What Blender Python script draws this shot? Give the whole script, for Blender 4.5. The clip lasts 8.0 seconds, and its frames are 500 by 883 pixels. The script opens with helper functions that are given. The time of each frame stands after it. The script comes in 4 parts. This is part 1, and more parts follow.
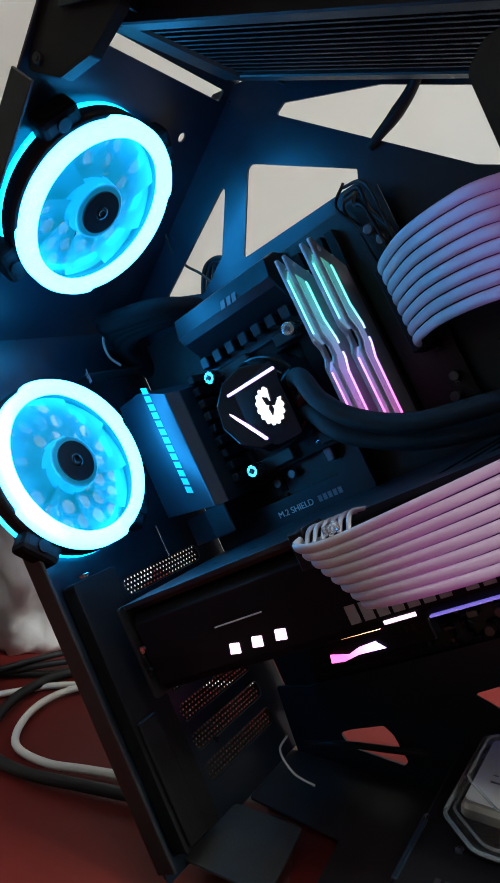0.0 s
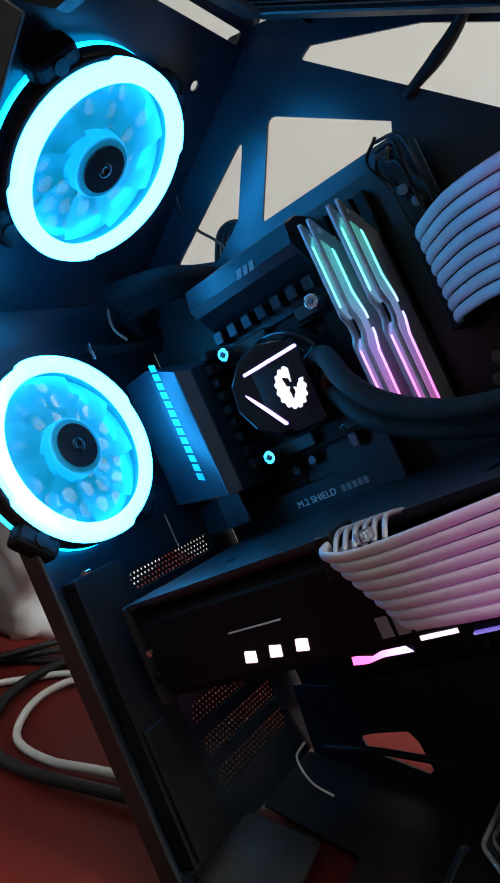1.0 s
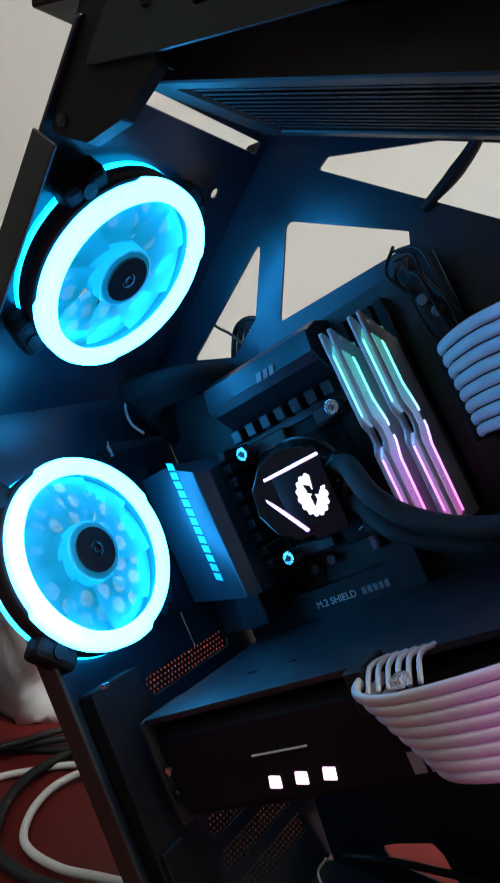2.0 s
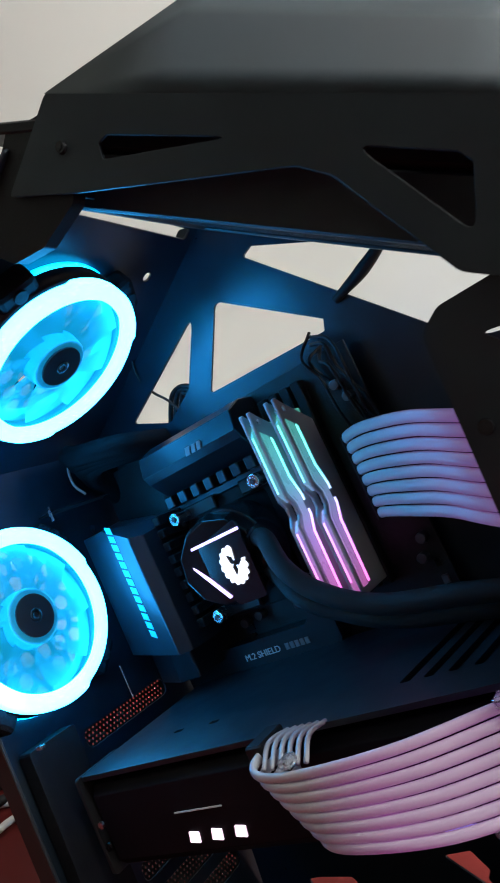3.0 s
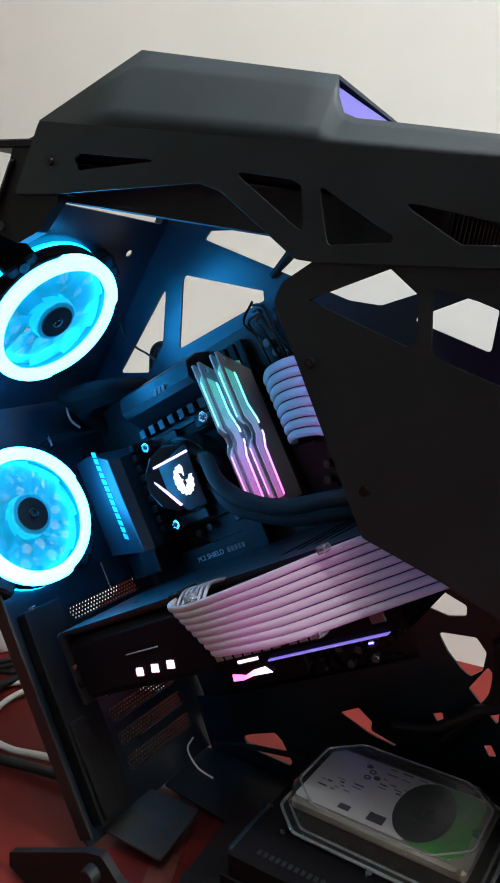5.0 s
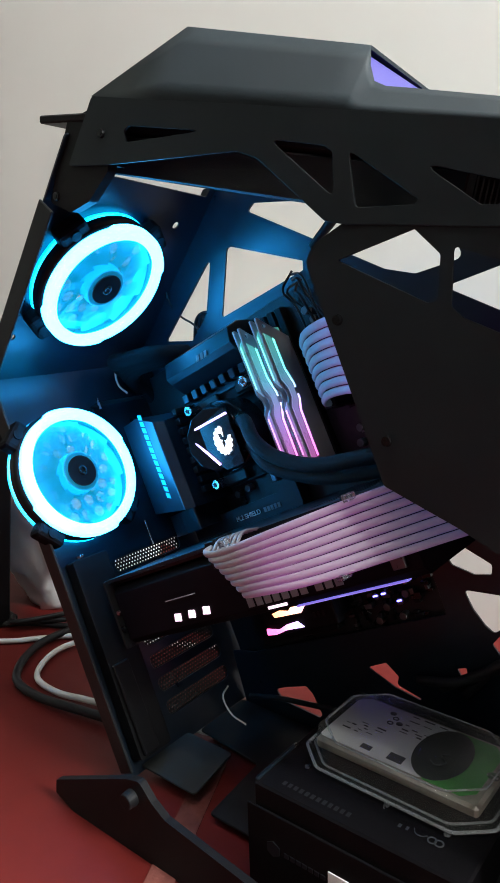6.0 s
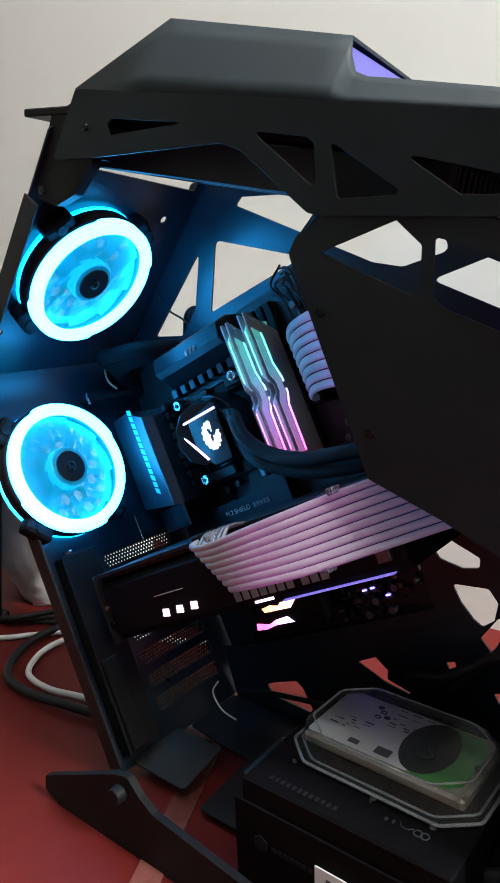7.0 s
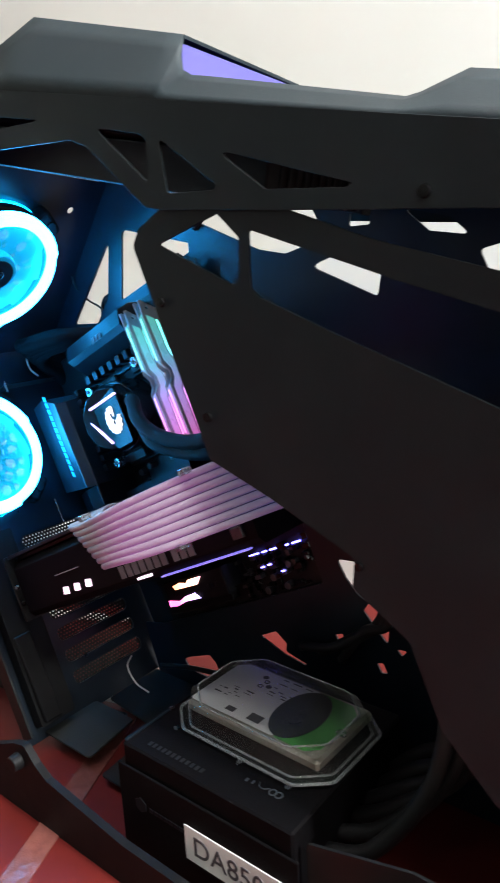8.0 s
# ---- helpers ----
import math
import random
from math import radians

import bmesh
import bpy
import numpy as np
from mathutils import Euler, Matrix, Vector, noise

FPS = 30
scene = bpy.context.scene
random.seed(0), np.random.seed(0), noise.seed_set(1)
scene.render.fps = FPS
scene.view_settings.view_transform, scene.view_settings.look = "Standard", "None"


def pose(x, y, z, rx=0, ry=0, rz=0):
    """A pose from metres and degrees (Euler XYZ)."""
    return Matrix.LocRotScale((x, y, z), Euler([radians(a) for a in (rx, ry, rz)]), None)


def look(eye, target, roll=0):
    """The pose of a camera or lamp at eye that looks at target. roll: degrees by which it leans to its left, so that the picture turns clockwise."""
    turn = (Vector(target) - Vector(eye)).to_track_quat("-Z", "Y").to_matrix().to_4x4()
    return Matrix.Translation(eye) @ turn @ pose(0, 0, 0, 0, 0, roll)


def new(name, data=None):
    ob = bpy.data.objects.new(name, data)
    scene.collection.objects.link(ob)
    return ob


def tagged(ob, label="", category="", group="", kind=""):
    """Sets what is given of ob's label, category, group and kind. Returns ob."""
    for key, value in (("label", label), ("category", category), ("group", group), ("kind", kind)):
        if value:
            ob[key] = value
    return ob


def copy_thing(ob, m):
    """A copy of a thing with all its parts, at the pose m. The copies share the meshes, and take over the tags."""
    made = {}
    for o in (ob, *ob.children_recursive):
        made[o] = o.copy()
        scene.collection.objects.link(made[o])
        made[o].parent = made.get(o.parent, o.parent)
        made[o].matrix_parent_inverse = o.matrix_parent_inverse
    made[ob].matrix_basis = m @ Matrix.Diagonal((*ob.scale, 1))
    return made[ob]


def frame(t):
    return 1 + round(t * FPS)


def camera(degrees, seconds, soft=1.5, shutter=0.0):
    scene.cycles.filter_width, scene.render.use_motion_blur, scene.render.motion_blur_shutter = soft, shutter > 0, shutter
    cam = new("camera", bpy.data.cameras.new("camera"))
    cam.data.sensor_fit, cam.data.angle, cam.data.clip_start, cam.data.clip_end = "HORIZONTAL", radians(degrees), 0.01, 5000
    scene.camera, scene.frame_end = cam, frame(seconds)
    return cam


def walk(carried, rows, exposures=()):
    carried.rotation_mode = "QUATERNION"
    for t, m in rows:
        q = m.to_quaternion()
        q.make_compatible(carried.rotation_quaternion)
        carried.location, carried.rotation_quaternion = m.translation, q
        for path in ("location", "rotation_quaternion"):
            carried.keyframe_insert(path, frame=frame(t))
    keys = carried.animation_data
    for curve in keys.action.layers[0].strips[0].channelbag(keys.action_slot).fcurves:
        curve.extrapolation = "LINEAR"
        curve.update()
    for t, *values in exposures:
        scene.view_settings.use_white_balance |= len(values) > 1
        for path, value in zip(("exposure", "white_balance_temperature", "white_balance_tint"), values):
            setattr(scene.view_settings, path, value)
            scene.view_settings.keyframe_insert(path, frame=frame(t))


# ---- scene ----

cam = camera(39.5, 8.0, soft=1.6, shutter=0.3)
PATH = [
    (0, (0.049, -0.277, 0.345), (-1.032, 1.373, 0.015), -4.1),
    (0.5, (0.034, -0.258, 0.346), (-1.039, 1.392, -0.011), -3.2),
    (1, (0.022, -0.243, 0.347), (-1.08, 1.374, -0.065), -3.8),
    (1.2, (0.02, -0.24, 0.35), (-1.111, 1.363, -0.039), -3.6),
    (2.3, (0.007, -0.242, 0.4), (-1.082, 1.413, 0.128), -4.2),
    (2.5, (0.016, -0.238, 0.411), (-1.051, 1.43, 0.129), -4.2),
    (3, (0.052, -0.247, 0.434), (-0.989, 1.434, 0.139), -3.8),
    (3.5, (0.091, -0.263, 0.445), (-0.935, 1.425, 0.131), -3.0),
    (4, (0.122, -0.277, 0.443), (-0.891, 1.412, 0.094), -3.1),
    (4.5, (0.149, -0.303, 0.437), (-0.896, 1.365, 0.082), -2.8),
    (5.8, (0.203, -0.337, 0.41), (-1.015, 1.203, 0.025), -1.6),
    (6, (0.203, -0.34, 0.41), (-1.024, 1.19, 0.014), -1.8),
    (6.5, (0.2, -0.341, 0.407), (-1.035, 1.177, -0.004), -2.0),
    (7, (0.209, -0.334, 0.407), (-1.013, 1.197, 0.004), -2.0),
    (7.5, (0.242, -0.322, 0.404), (-0.996, 1.191, -0.02), -2.1),
    (8, (0.295, -0.292, 0.408), (-0.936, 1.219, -0.044), -3.0),
]
walk(cam, [(t, look(eye, target, roll)) for t, eye, target, roll in PATH],
     [(0, -0.2), (1.2, -0.2), (3.0, 0.0), (6.5, 0.05), (7.5, 0.1), (8.0, 0.38)])

# ---- light ----
world = bpy.data.worlds.new("world")
scene.world = world
world.use_nodes = True
wn = world.node_tree.nodes
sky = wn.new("ShaderNodeTexSky")
sky.sky_type, sky.sun_disc = "NISHITA", False
sky.sun_elevation, sky.sun_rotation = radians(35), radians(90)
world.node_tree.links.new(sky.outputs[0], wn["Background"].inputs[0])
wn["Background"].inputs[1].default_value = 0.08


def area_lamp(name, m, sx, sy, watts, colour):
    data = bpy.data.lights.new(name, "AREA")
    data.shape, data.size, data.size_y, data.energy, data.color = "RECTANGLE", sx, sy, watts, colour
    ob = new(name, data)
    ob.matrix_world = m
    return ob


# daylight in the window's opening, and fill from an unseen, added ceiling tube lamp
area_lamp("window_daylight", look((1.9, 0.16, 1.75), (-0.4, 0.27, 0.5)), 0.52, 0.95, 225, (0.96, 1.0, 0.98))
area_lamp("added_ceiling_fill", look((0.3, -0.45, 2.53), (0.3, -0.45, 0.0)), 1.1, 0.12, 9, (1.0, 0.99, 0.95))


# ---- materials ----
def mat(name, base, rough=0.5, metal=0.0, var=0.12, scale=40.0, bump=0.0, bump_scale=200.0, spec=0.5,
        emit=None, emit_strength=0.0, trans=0.0, coat=0.0):
    m = bpy.data.materials.new(name)
    m.use_nodes = True
    nt = m.node_tree
    b = nt.nodes["Principled BSDF"]
    b.inputs["Base Color"].default_value = (*base, 1)
    b.inputs["Roughness"].default_value = rough
    b.inputs["Metallic"].default_value = metal
    b.inputs["Specular IOR Level"].default_value = spec
    b.inputs["Transmission Weight"].default_value = trans
    b.inputs["Coat Weight"].default_value = coat
    tc = nt.nodes.new("ShaderNodeTexCoord")
    if var:
        n1 = nt.nodes.new("ShaderNodeTexNoise")
        n1.inputs["Scale"].default_value, n1.inputs["Detail"].default_value = scale, 6
        n2 = nt.nodes.new("ShaderNodeTexNoise")
        n2.inputs["Scale"].default_value = scale / 7
        nt.links.new(tc.outputs["Object"], n1.inputs["Vector"])
        nt.links.new(tc.outputs["Object"], n2.inputs["Vector"])
        mix = nt.nodes.new("ShaderNodeMath")
        mix.operation = "MULTIPLY"
        nt.links.new(n1.outputs["Fac"], mix.inputs[0])
        nt.links.new(n2.outputs["Fac"], mix.inputs[1])
        ramp = nt.nodes.new("ShaderNodeValToRGB")
        ramp.color_ramp.elements[0].position, ramp.color_ramp.elements[1].position = 0.1, 0.42
        ramp.color_ramp.elements[0].color = (*[c * (1 - var) for c in base], 1)
        ramp.color_ramp.elements[1].color = (*[min(1, c * (1 + var)) for c in base], 1)
        nt.links.new(mix.outputs[0], ramp.inputs["Fac"])
        nt.links.new(ramp.outputs["Color"], b.inputs["Base Color"])
        mr = nt.nodes.new("ShaderNodeMapRange")
        mr.inputs["To Min"].default_value, mr.inputs["To Max"].default_value = max(0.02, rough - 0.08), min(1, rough + 0.1)
        nt.links.new(n1.outputs["Fac"], mr.inputs["Value"])
        nt.links.new(mr.outputs["Result"], b.inputs["Roughness"])
    if bump:
        n3 = nt.nodes.new("ShaderNodeTexNoise")
        n3.inputs["Scale"].default_value, n3.inputs["Detail"].default_value = bump_scale, 4
        nt.links.new(tc.outputs["Object"], n3.inputs["Vector"])
        bp = nt.nodes.new("ShaderNodeBump")
        bp.inputs["Strength"].default_value, bp.inputs["Distance"].default_value = bump, 0.002
        nt.links.new(n3.outputs["Fac"], bp.inputs["Height"])
        nt.links.new(bp.outputs["Normal"], b.inputs["Normal"])
    if emit:
        b.inputs["Emission Color"].default_value = (*emit, 1)
        b.inputs["Emission Strength"].default_value = emit_strength
    return m


def ramp_emit(m, axis, lo, hi, stops, strength):
    """Light that runs along one axis of an object through several colours: an addressable strip of diodes."""
    nt = m.node_tree
    tc = nt.nodes.new("ShaderNodeTexCoord")
    sep = nt.nodes.new("ShaderNodeSeparateXYZ")
    nt.links.new(tc.outputs["Object"], sep.inputs[0])
    mr = nt.nodes.new("ShaderNodeMapRange")
    mr.inputs["From Min"].default_value, mr.inputs["From Max"].default_value = lo, hi
    nt.links.new(sep.outputs[axis], mr.inputs["Value"])
    ramp = nt.nodes.new("ShaderNodeValToRGB")
    e = ramp.color_ramp.elements
    e[0].position, e[0].color = stops[0][0], (*stops[0][1], 1)
    e[1].position, e[1].color = stops[-1][0], (*stops[-1][1], 1)
    for p, c in stops[1:-1]:
        k = e.new(p)
        k.color = (*c, 1)
    nt.links.new(mr.outputs["Result"], ramp.inputs["Fac"])
    b = nt.nodes["Principled BSDF"]
    nt.links.new(ramp.outputs["Color"], b.inputs["Emission Color"])
    b.inputs["Emission Strength"].default_value = strength
    return m


M_STEEL = mat("black_powder_coated_steel", (0.011, 0.012, 0.013), 0.45, 0.0, 0.2, 60, 0.12, 1400, 0.3)
M_COVER = mat("satin_black_aluminium", (0.0092, 0.0148, 0.0190), 0.45, 0.0, 0.15, 30, 0.08, 1600, 0.24)
M_TRAY = mat("black_painted_steel", (0.009, 0.017, 0.028), 0.30, 0.35, 0.2, 50, 0.06, 1200, 0.5)
M_PLASTIC = mat("black_plastic", (0.007, 0.007, 0.008), 0.52, 0.0, 0.2, 80, 0.1, 900, 0.15)
M_GLOSS = mat("glossy_black_plastic", (0.006, 0.006, 0.007), 0.2, 0.0, 0.15, 50, spec=0.3)
M_SHROUD = mat("black_card_shroud", (0.005, 0.005, 0.007), 0.45, 0.0, 0.15, 50, spec=0.06)
M_PSU = mat("matt_black_housing", (0.0045, 0.004, 0.0048), 0.6, 0.0, 0.25, 40, 0.15, 700, 0.06)
M_RUBBER = mat("black_rubber_sleeve", (0.010, 0.010, 0.011), 0.62, 0.0, 0.2, 200, 0.3, 2500, 0.25)
M_PCB = mat("black_circuit_board", (0.007, 0.009, 0.011), 0.38, 0.0, 0.35, 220, 0.15, 900, 0.3)
M_PAD = mat("matt_black_fan_pad", (0.004, 0.004, 0.005), 0.7, 0.0, 0.2, 200, 0.2, 1500, 0.08)
M_IO = mat("brushed_blue_black_aluminium", (0.020, 0.032, 0.046), 0.33, 0.5, 0.06, 30)
M_HEATSINK = mat("dark_anodised_aluminium", (0.014, 0.020, 0.027), 0.32, 0.55, 0.2, 80, 0.05, 1500)
M_SHIELD = mat("brushed_dark_metal", (0.011, 0.014, 0.019), 0.42, 0.5, 0.2, 60, 0.05, 1500)
M_SILVER = mat("silver_heatspreader", (0.46, 0.47, 0.50), 0.38, 0.2, 0.1, 60, 0.05, 900)
M_CHROME = mat("steel_screw", (0.55, 0.56, 0.58), 0.25, 1.0, 0.1, 200)
M_FINS = mat("radiator_fins", (0.009, 0.011, 0.013), 0.5, 0.2, 0.25, 300, 0.3, 900)
M_PRINT = mat("pale_print", (0.5, 0.52, 0.55), 0.5, 0.0, 0.05, 90)
M_FAINT = mat("faint_grey_print", (0.16, 0.165, 0.175), 0.5, 0.0, 0.05, 90)
M_WALL = mat("white_wall_paint", (0.74, 0.73, 0.695), 0.8, 0.0, 0.03, 5, 0.02, 60)
# darker than the white paint so that unseen walls bounce less fill
M_DIM = mat("grey_green_fill_cut_paint", (0.20, 0.225, 0.21), 0.75, 0.0, 0.06, 6, 0.15, 120)
M_CEIL = mat("ceiling_paint", (0.8, 0.79, 0.77), 0.8, 0.0, 0.03, 8, 0.1, 90)
M_FLOOR = mat("red_oxide_floor", (0.098, 0.0105, 0.009), 0.48, 0.0, 0.28, 9, 0.12, 60, 0.14)
M_TAPE = mat("clear_tape", (0.15, 0.05, 0.042), 0.22, 0.0, 0.3, 90, 0.4, 130)
M_BAG = mat("white_plastic_film", (0.72, 0.72, 0.71), 0.35, 0.0, 0.06, 20, 0.3, 40)
M_WIRE_W = mat("white_cable_sheath", (0.62, 0.61, 0.58), 0.45, 0.0, 0.08, 60)
M_WIRE_B = mat("black_cable_sheath", (0.010, 0.010, 0.011), 0.5, 0.0, 0.15, 60, spec=0.25)
M_HUB = mat("fan_hub_sticker", (0.012, 0.014, 0.018), 0.35, 0.0, 0.2, 120)
M_RING = mat("lit_fan_ring", (0.7, 0.85, 0.9), 0.35, 0.0, 0.0, emit=(0.022, 0.40, 1.0), emit_strength=30.0)
M_RING_BACK = mat("lit_fan_ring_back", (0.6, 0.85, 0.9), 0.35, 0.0, 0.0, emit=(0.0, 0.40, 0.92), emit_strength=14.0)
# the hub is no lamp: its emission stands in for light from the ring
M_HUBRING = mat("frosted_hub_ring_glow", (0.02, 0.22, 0.28), 0.5, 0.0, 0.08, 30, emit=(0.0, 0.32, 0.58), emit_strength=0.35)


# ring light spread through the frosted plastic, put in as emission
def blade_material():
    m = mat("frosted_fan_blade_ring_glow", (0.012, 0.13, 0.18), 0.5, 0.0, 0.08, 30, emit=(0.0, 0.42, 0.62), emit_strength=0.5)
    nt = m.node_tree
    tr, mx = nt.nodes.new("ShaderNodeBsdfTransparent"), nt.nodes.new("ShaderNodeMixShader")
    mx.inputs[0].default_value = 0.88
    nt.links.new(tr.outputs[0], mx.inputs[1])
    nt.links.new(nt.nodes["Principled BSDF"].outputs[0], mx.inputs[2])
    nt.links.new(mx.outputs[0], nt.nodes["Material Output"].inputs["Surface"])
    return m


M_BLADE = blade_material()
M_STRIPE = mat("cyan_print_stripe", (0.05, 0.55, 0.75), 0.4, 0.0, 0.1, 90)
M_PUMP_LED = mat("pump_light_bar", (0.8, 0.8, 0.9), 0.4, 0.0, 0.0, emit=(0.62, 0.42, 1.0), emit_strength=2.2)
M_EMBLEM = mat("lit_emblem", (0.8, 0.8, 0.85), 0.4, 0.0, 0.0, emit=(0.90, 0.90, 1.0), emit_strength=1.3)
M_RAM_LED = ramp_emit(mat("memory_light_bar", (0.7, 0.72, 0.75), 0.25, 0.0, 0.0), 2, 0.0, 0.133,
                      [(0.0, (1.0, 0.12, 0.55)), (0.35, (0.75, 0.30, 1.0)), (0.6, (0.15, 0.70, 0.85)), (1.0, (0.10, 0.95, 0.50))], 2.4)
M_RAM_DIFF = ramp_emit(mat("memory_diffuser", (0.45, 0.46, 0.5), 0.28, 0.2, 0.1, 60), 2, 0.0, 0.133,
                       [(0.0, (0.55, 0.12, 0.42)), (0.35, (0.32, 0.22, 0.62)), (0.6, (0.10, 0.36, 0.50)), (1.0, (0.04, 0.45, 0.30))], 0.75)
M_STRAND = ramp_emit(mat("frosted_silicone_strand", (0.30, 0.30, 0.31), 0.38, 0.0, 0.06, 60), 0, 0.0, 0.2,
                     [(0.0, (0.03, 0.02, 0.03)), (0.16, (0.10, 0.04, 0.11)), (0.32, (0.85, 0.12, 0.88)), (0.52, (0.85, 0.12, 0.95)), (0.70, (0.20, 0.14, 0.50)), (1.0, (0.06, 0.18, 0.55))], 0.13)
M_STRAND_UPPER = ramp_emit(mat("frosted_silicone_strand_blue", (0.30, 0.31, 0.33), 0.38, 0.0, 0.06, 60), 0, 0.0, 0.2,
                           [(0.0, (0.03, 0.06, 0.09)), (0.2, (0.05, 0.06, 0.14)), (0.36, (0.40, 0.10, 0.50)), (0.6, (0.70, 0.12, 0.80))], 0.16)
M_CLEAR = mat("clear_cable_comb", (0.6, 0.64, 0.7), 0.15, 0.0, 0.0, trans=0.9)
M_GPU_LED = mat("card_light", (0.8, 0.8, 0.8), 0.4, 0.0, 0.0, emit=(0.90, 0.62, 0.80), emit_strength=1.6)
M_SSD_LED_A = ramp_emit(mat("drive_light_upper", (0.8, 0.8, 0.8), 0.4, 0.0, 0.0), 0, 0.0, 0.062,
                        [(0.0, (1.0, 0.30, 0.12)), (0.5, (1.0, 0.55, 0.35)), (1.0, (0.9, 0.3, 0.9))], 3.2)
M_SSD_LED_B = ramp_emit(mat("drive_light_lower", (0.8, 0.8, 0.8), 0.4, 0.0, 0.0), 0, 0.0, 0.062,
                        [(0.0, (1.0, 0.12, 0.45)), (0.5, (0.55, 0.45, 1.0)), (1.0, (1.0, 0.25, 0.8))], 3.2)
M_STRIP = mat("violet_light_strip", (0.6, 0.6, 0.7), 0.4, 0.0, 0.0, emit=(0.24, 0.20, 1.0), emit_strength=0.7)
M_COVER_LED = mat("violet_light_panel", (0.03, 0.03, 0.07), 0.35, 0.0, 0.1, 40, emit=(0.11, 0.07, 0.80), emit_strength=0.6)
M_LABEL = mat("paper_label", (0.78, 0.80, 0.80), 0.45, 0.0, 0.05, 90)
M_LABEL_DARK = mat("dark_label", (0.015, 0.02, 0.02), 0.35, 0.0, 0.1, 90)
M_LABEL_GREEN = mat("green_label", (0.05, 0.30, 0.05), 0.4, 0.0, 0.1, 60)
M_INK = mat("label_ink", (0.06, 0.06, 0.07), 0.5, 0.0, 0.0)
M_DRIVE = mat("drive_metal", (0.30, 0.28, 0.24), 0.42, 0.4, 0.1, 90)
M_CAN = mat("capacitor_can", (0.11, 0.12, 0.13), 0.3, 0.7, 0.1, 200)
M_GREY = mat("grey_steel_plate", (0.034, 0.037, 0.036), 0.5, 0.1, 0.2, 30, 0.1, 500, 0.3)


def shell_material():
    m = bpy.data.materials.new("clear_blister_plastic")
    m.use_nodes = True
    nt = m.node_tree
    out = nt.nodes["Material Output"]
    tr, gl, mx = nt.nodes.new("ShaderNodeBsdfTransparent"), nt.nodes.new("ShaderNodeBsdfGlossy"), nt.nodes.new("ShaderNodeMixShader")
    tr.inputs["Color"].default_value = (0.97, 0.98, 0.98, 1)
    gl.inputs["Roughness"].default_value = 0.12
    fr, nz, bp = nt.nodes.new("ShaderNodeFresnel"), nt.nodes.new("ShaderNodeTexNoise"), nt.nodes.new("ShaderNodeBump")
    nz.inputs["Scale"].default_value = 45
    bp.inputs["Strength"].default_value, bp.inputs["Distance"].default_value = 0.25, 0.002
    fr.inputs["IOR"].default_value = 1.5
    nt.links.new(nz.outputs["Fac"], bp.inputs["Height"])
    nt.links.new(bp.outputs["Normal"], gl.inputs["Normal"])
    nt.links.new(bp.outputs["Normal"], fr.inputs["Normal"])
    nt.links.new(fr.outputs[0], mx.inputs[0])
    nt.links.new(tr.outputs[0], mx.inputs[1])
    nt.links.new(gl.outputs[0], mx.inputs[2])
    df, haze = nt.nodes.new("ShaderNodeBsdfDiffuse"), nt.nodes.new("ShaderNodeMixShader")
    df.inputs["Color"].default_value = (0.72, 0.76, 0.72, 1)
    haze.inputs[0].default_value = 0.025
    nt.links.new(mx.outputs[0], haze.inputs[1])
    nt.links.new(df.outputs[0], haze.inputs[2])
    nt.links.new(haze.outputs[0], out.inputs["Surface"])
    return m


M_SHELL = shell_material()
M_RIM = mat("clear_rim_plastic", (0.75, 0.8, 0.82), 0.12, 0.0, 0.0, trans=0.8)


# ---- mesh tools ----
def finish(bm, smooth=False):
    bmesh.ops.recalc_face_normals(bm, faces=bm.faces)
    for f in bm.faces:
        f.smooth = smooth
    return bm


def part(name, bm, material, parent=None, label="", m=None):
    """Links a bmesh as one mesh object, under a thing or a part."""
    me = bpy.data.meshes.new(name)
    bm.to_mesh(me)
    bm.free()
    me.materials.append(material)
    ob = new(name, me)
    ob.parent = parent
    if m is not None:
        ob.matrix_basis = m
    if label:
        ob["label"] = label
    return ob


def thing(name, label, category, m=None, group="", kind=""):
    ob = new(name)
    ob.empty_display_size = 0.02
    if m is not None:
        ob.matrix_basis = m
    return tagged(ob, label, category, group, kind)


def box(x0, x1, y0, y1, z0, z1, bev=0.0, bm=None, seg=1):
    bm = bm or bmesh.new()
    r = bmesh.ops.create_cube(bm, size=1.0, matrix=Matrix.Translation(((x0 + x1) / 2, (y0 + y1) / 2, (z0 + z1) / 2))
                              @ Matrix.Diagonal((x1 - x0, y1 - y0, z1 - z0, 1)))
    if bev:
        es = {e for v in r["verts"] for e in v.link_edges}
        bmesh.ops.bevel(bm, geom=list(es), offset=bev, segments=seg, affect="EDGES", profile=0.5)
    return finish(bm)


def cyl(r, h, m=None, seg=32, r2=None, bm=None, bev=0.0):
    bm = bm or bmesh.new()
    q = bmesh.ops.create_cone(bm, cap_ends=True, segments=seg, radius1=r, radius2=r if r2 is None else r2, depth=h,
                              matrix=(m or Matrix()))
    if bev:
        es = [e for e in {e for v in q["verts"] for e in v.link_edges} if any(len(f.verts) > 4 for f in e.link_faces)]
        bmesh.ops.bevel(bm, geom=es, offset=bev, segments=2, affect="EDGES", profile=0.5)
    return finish(bm)


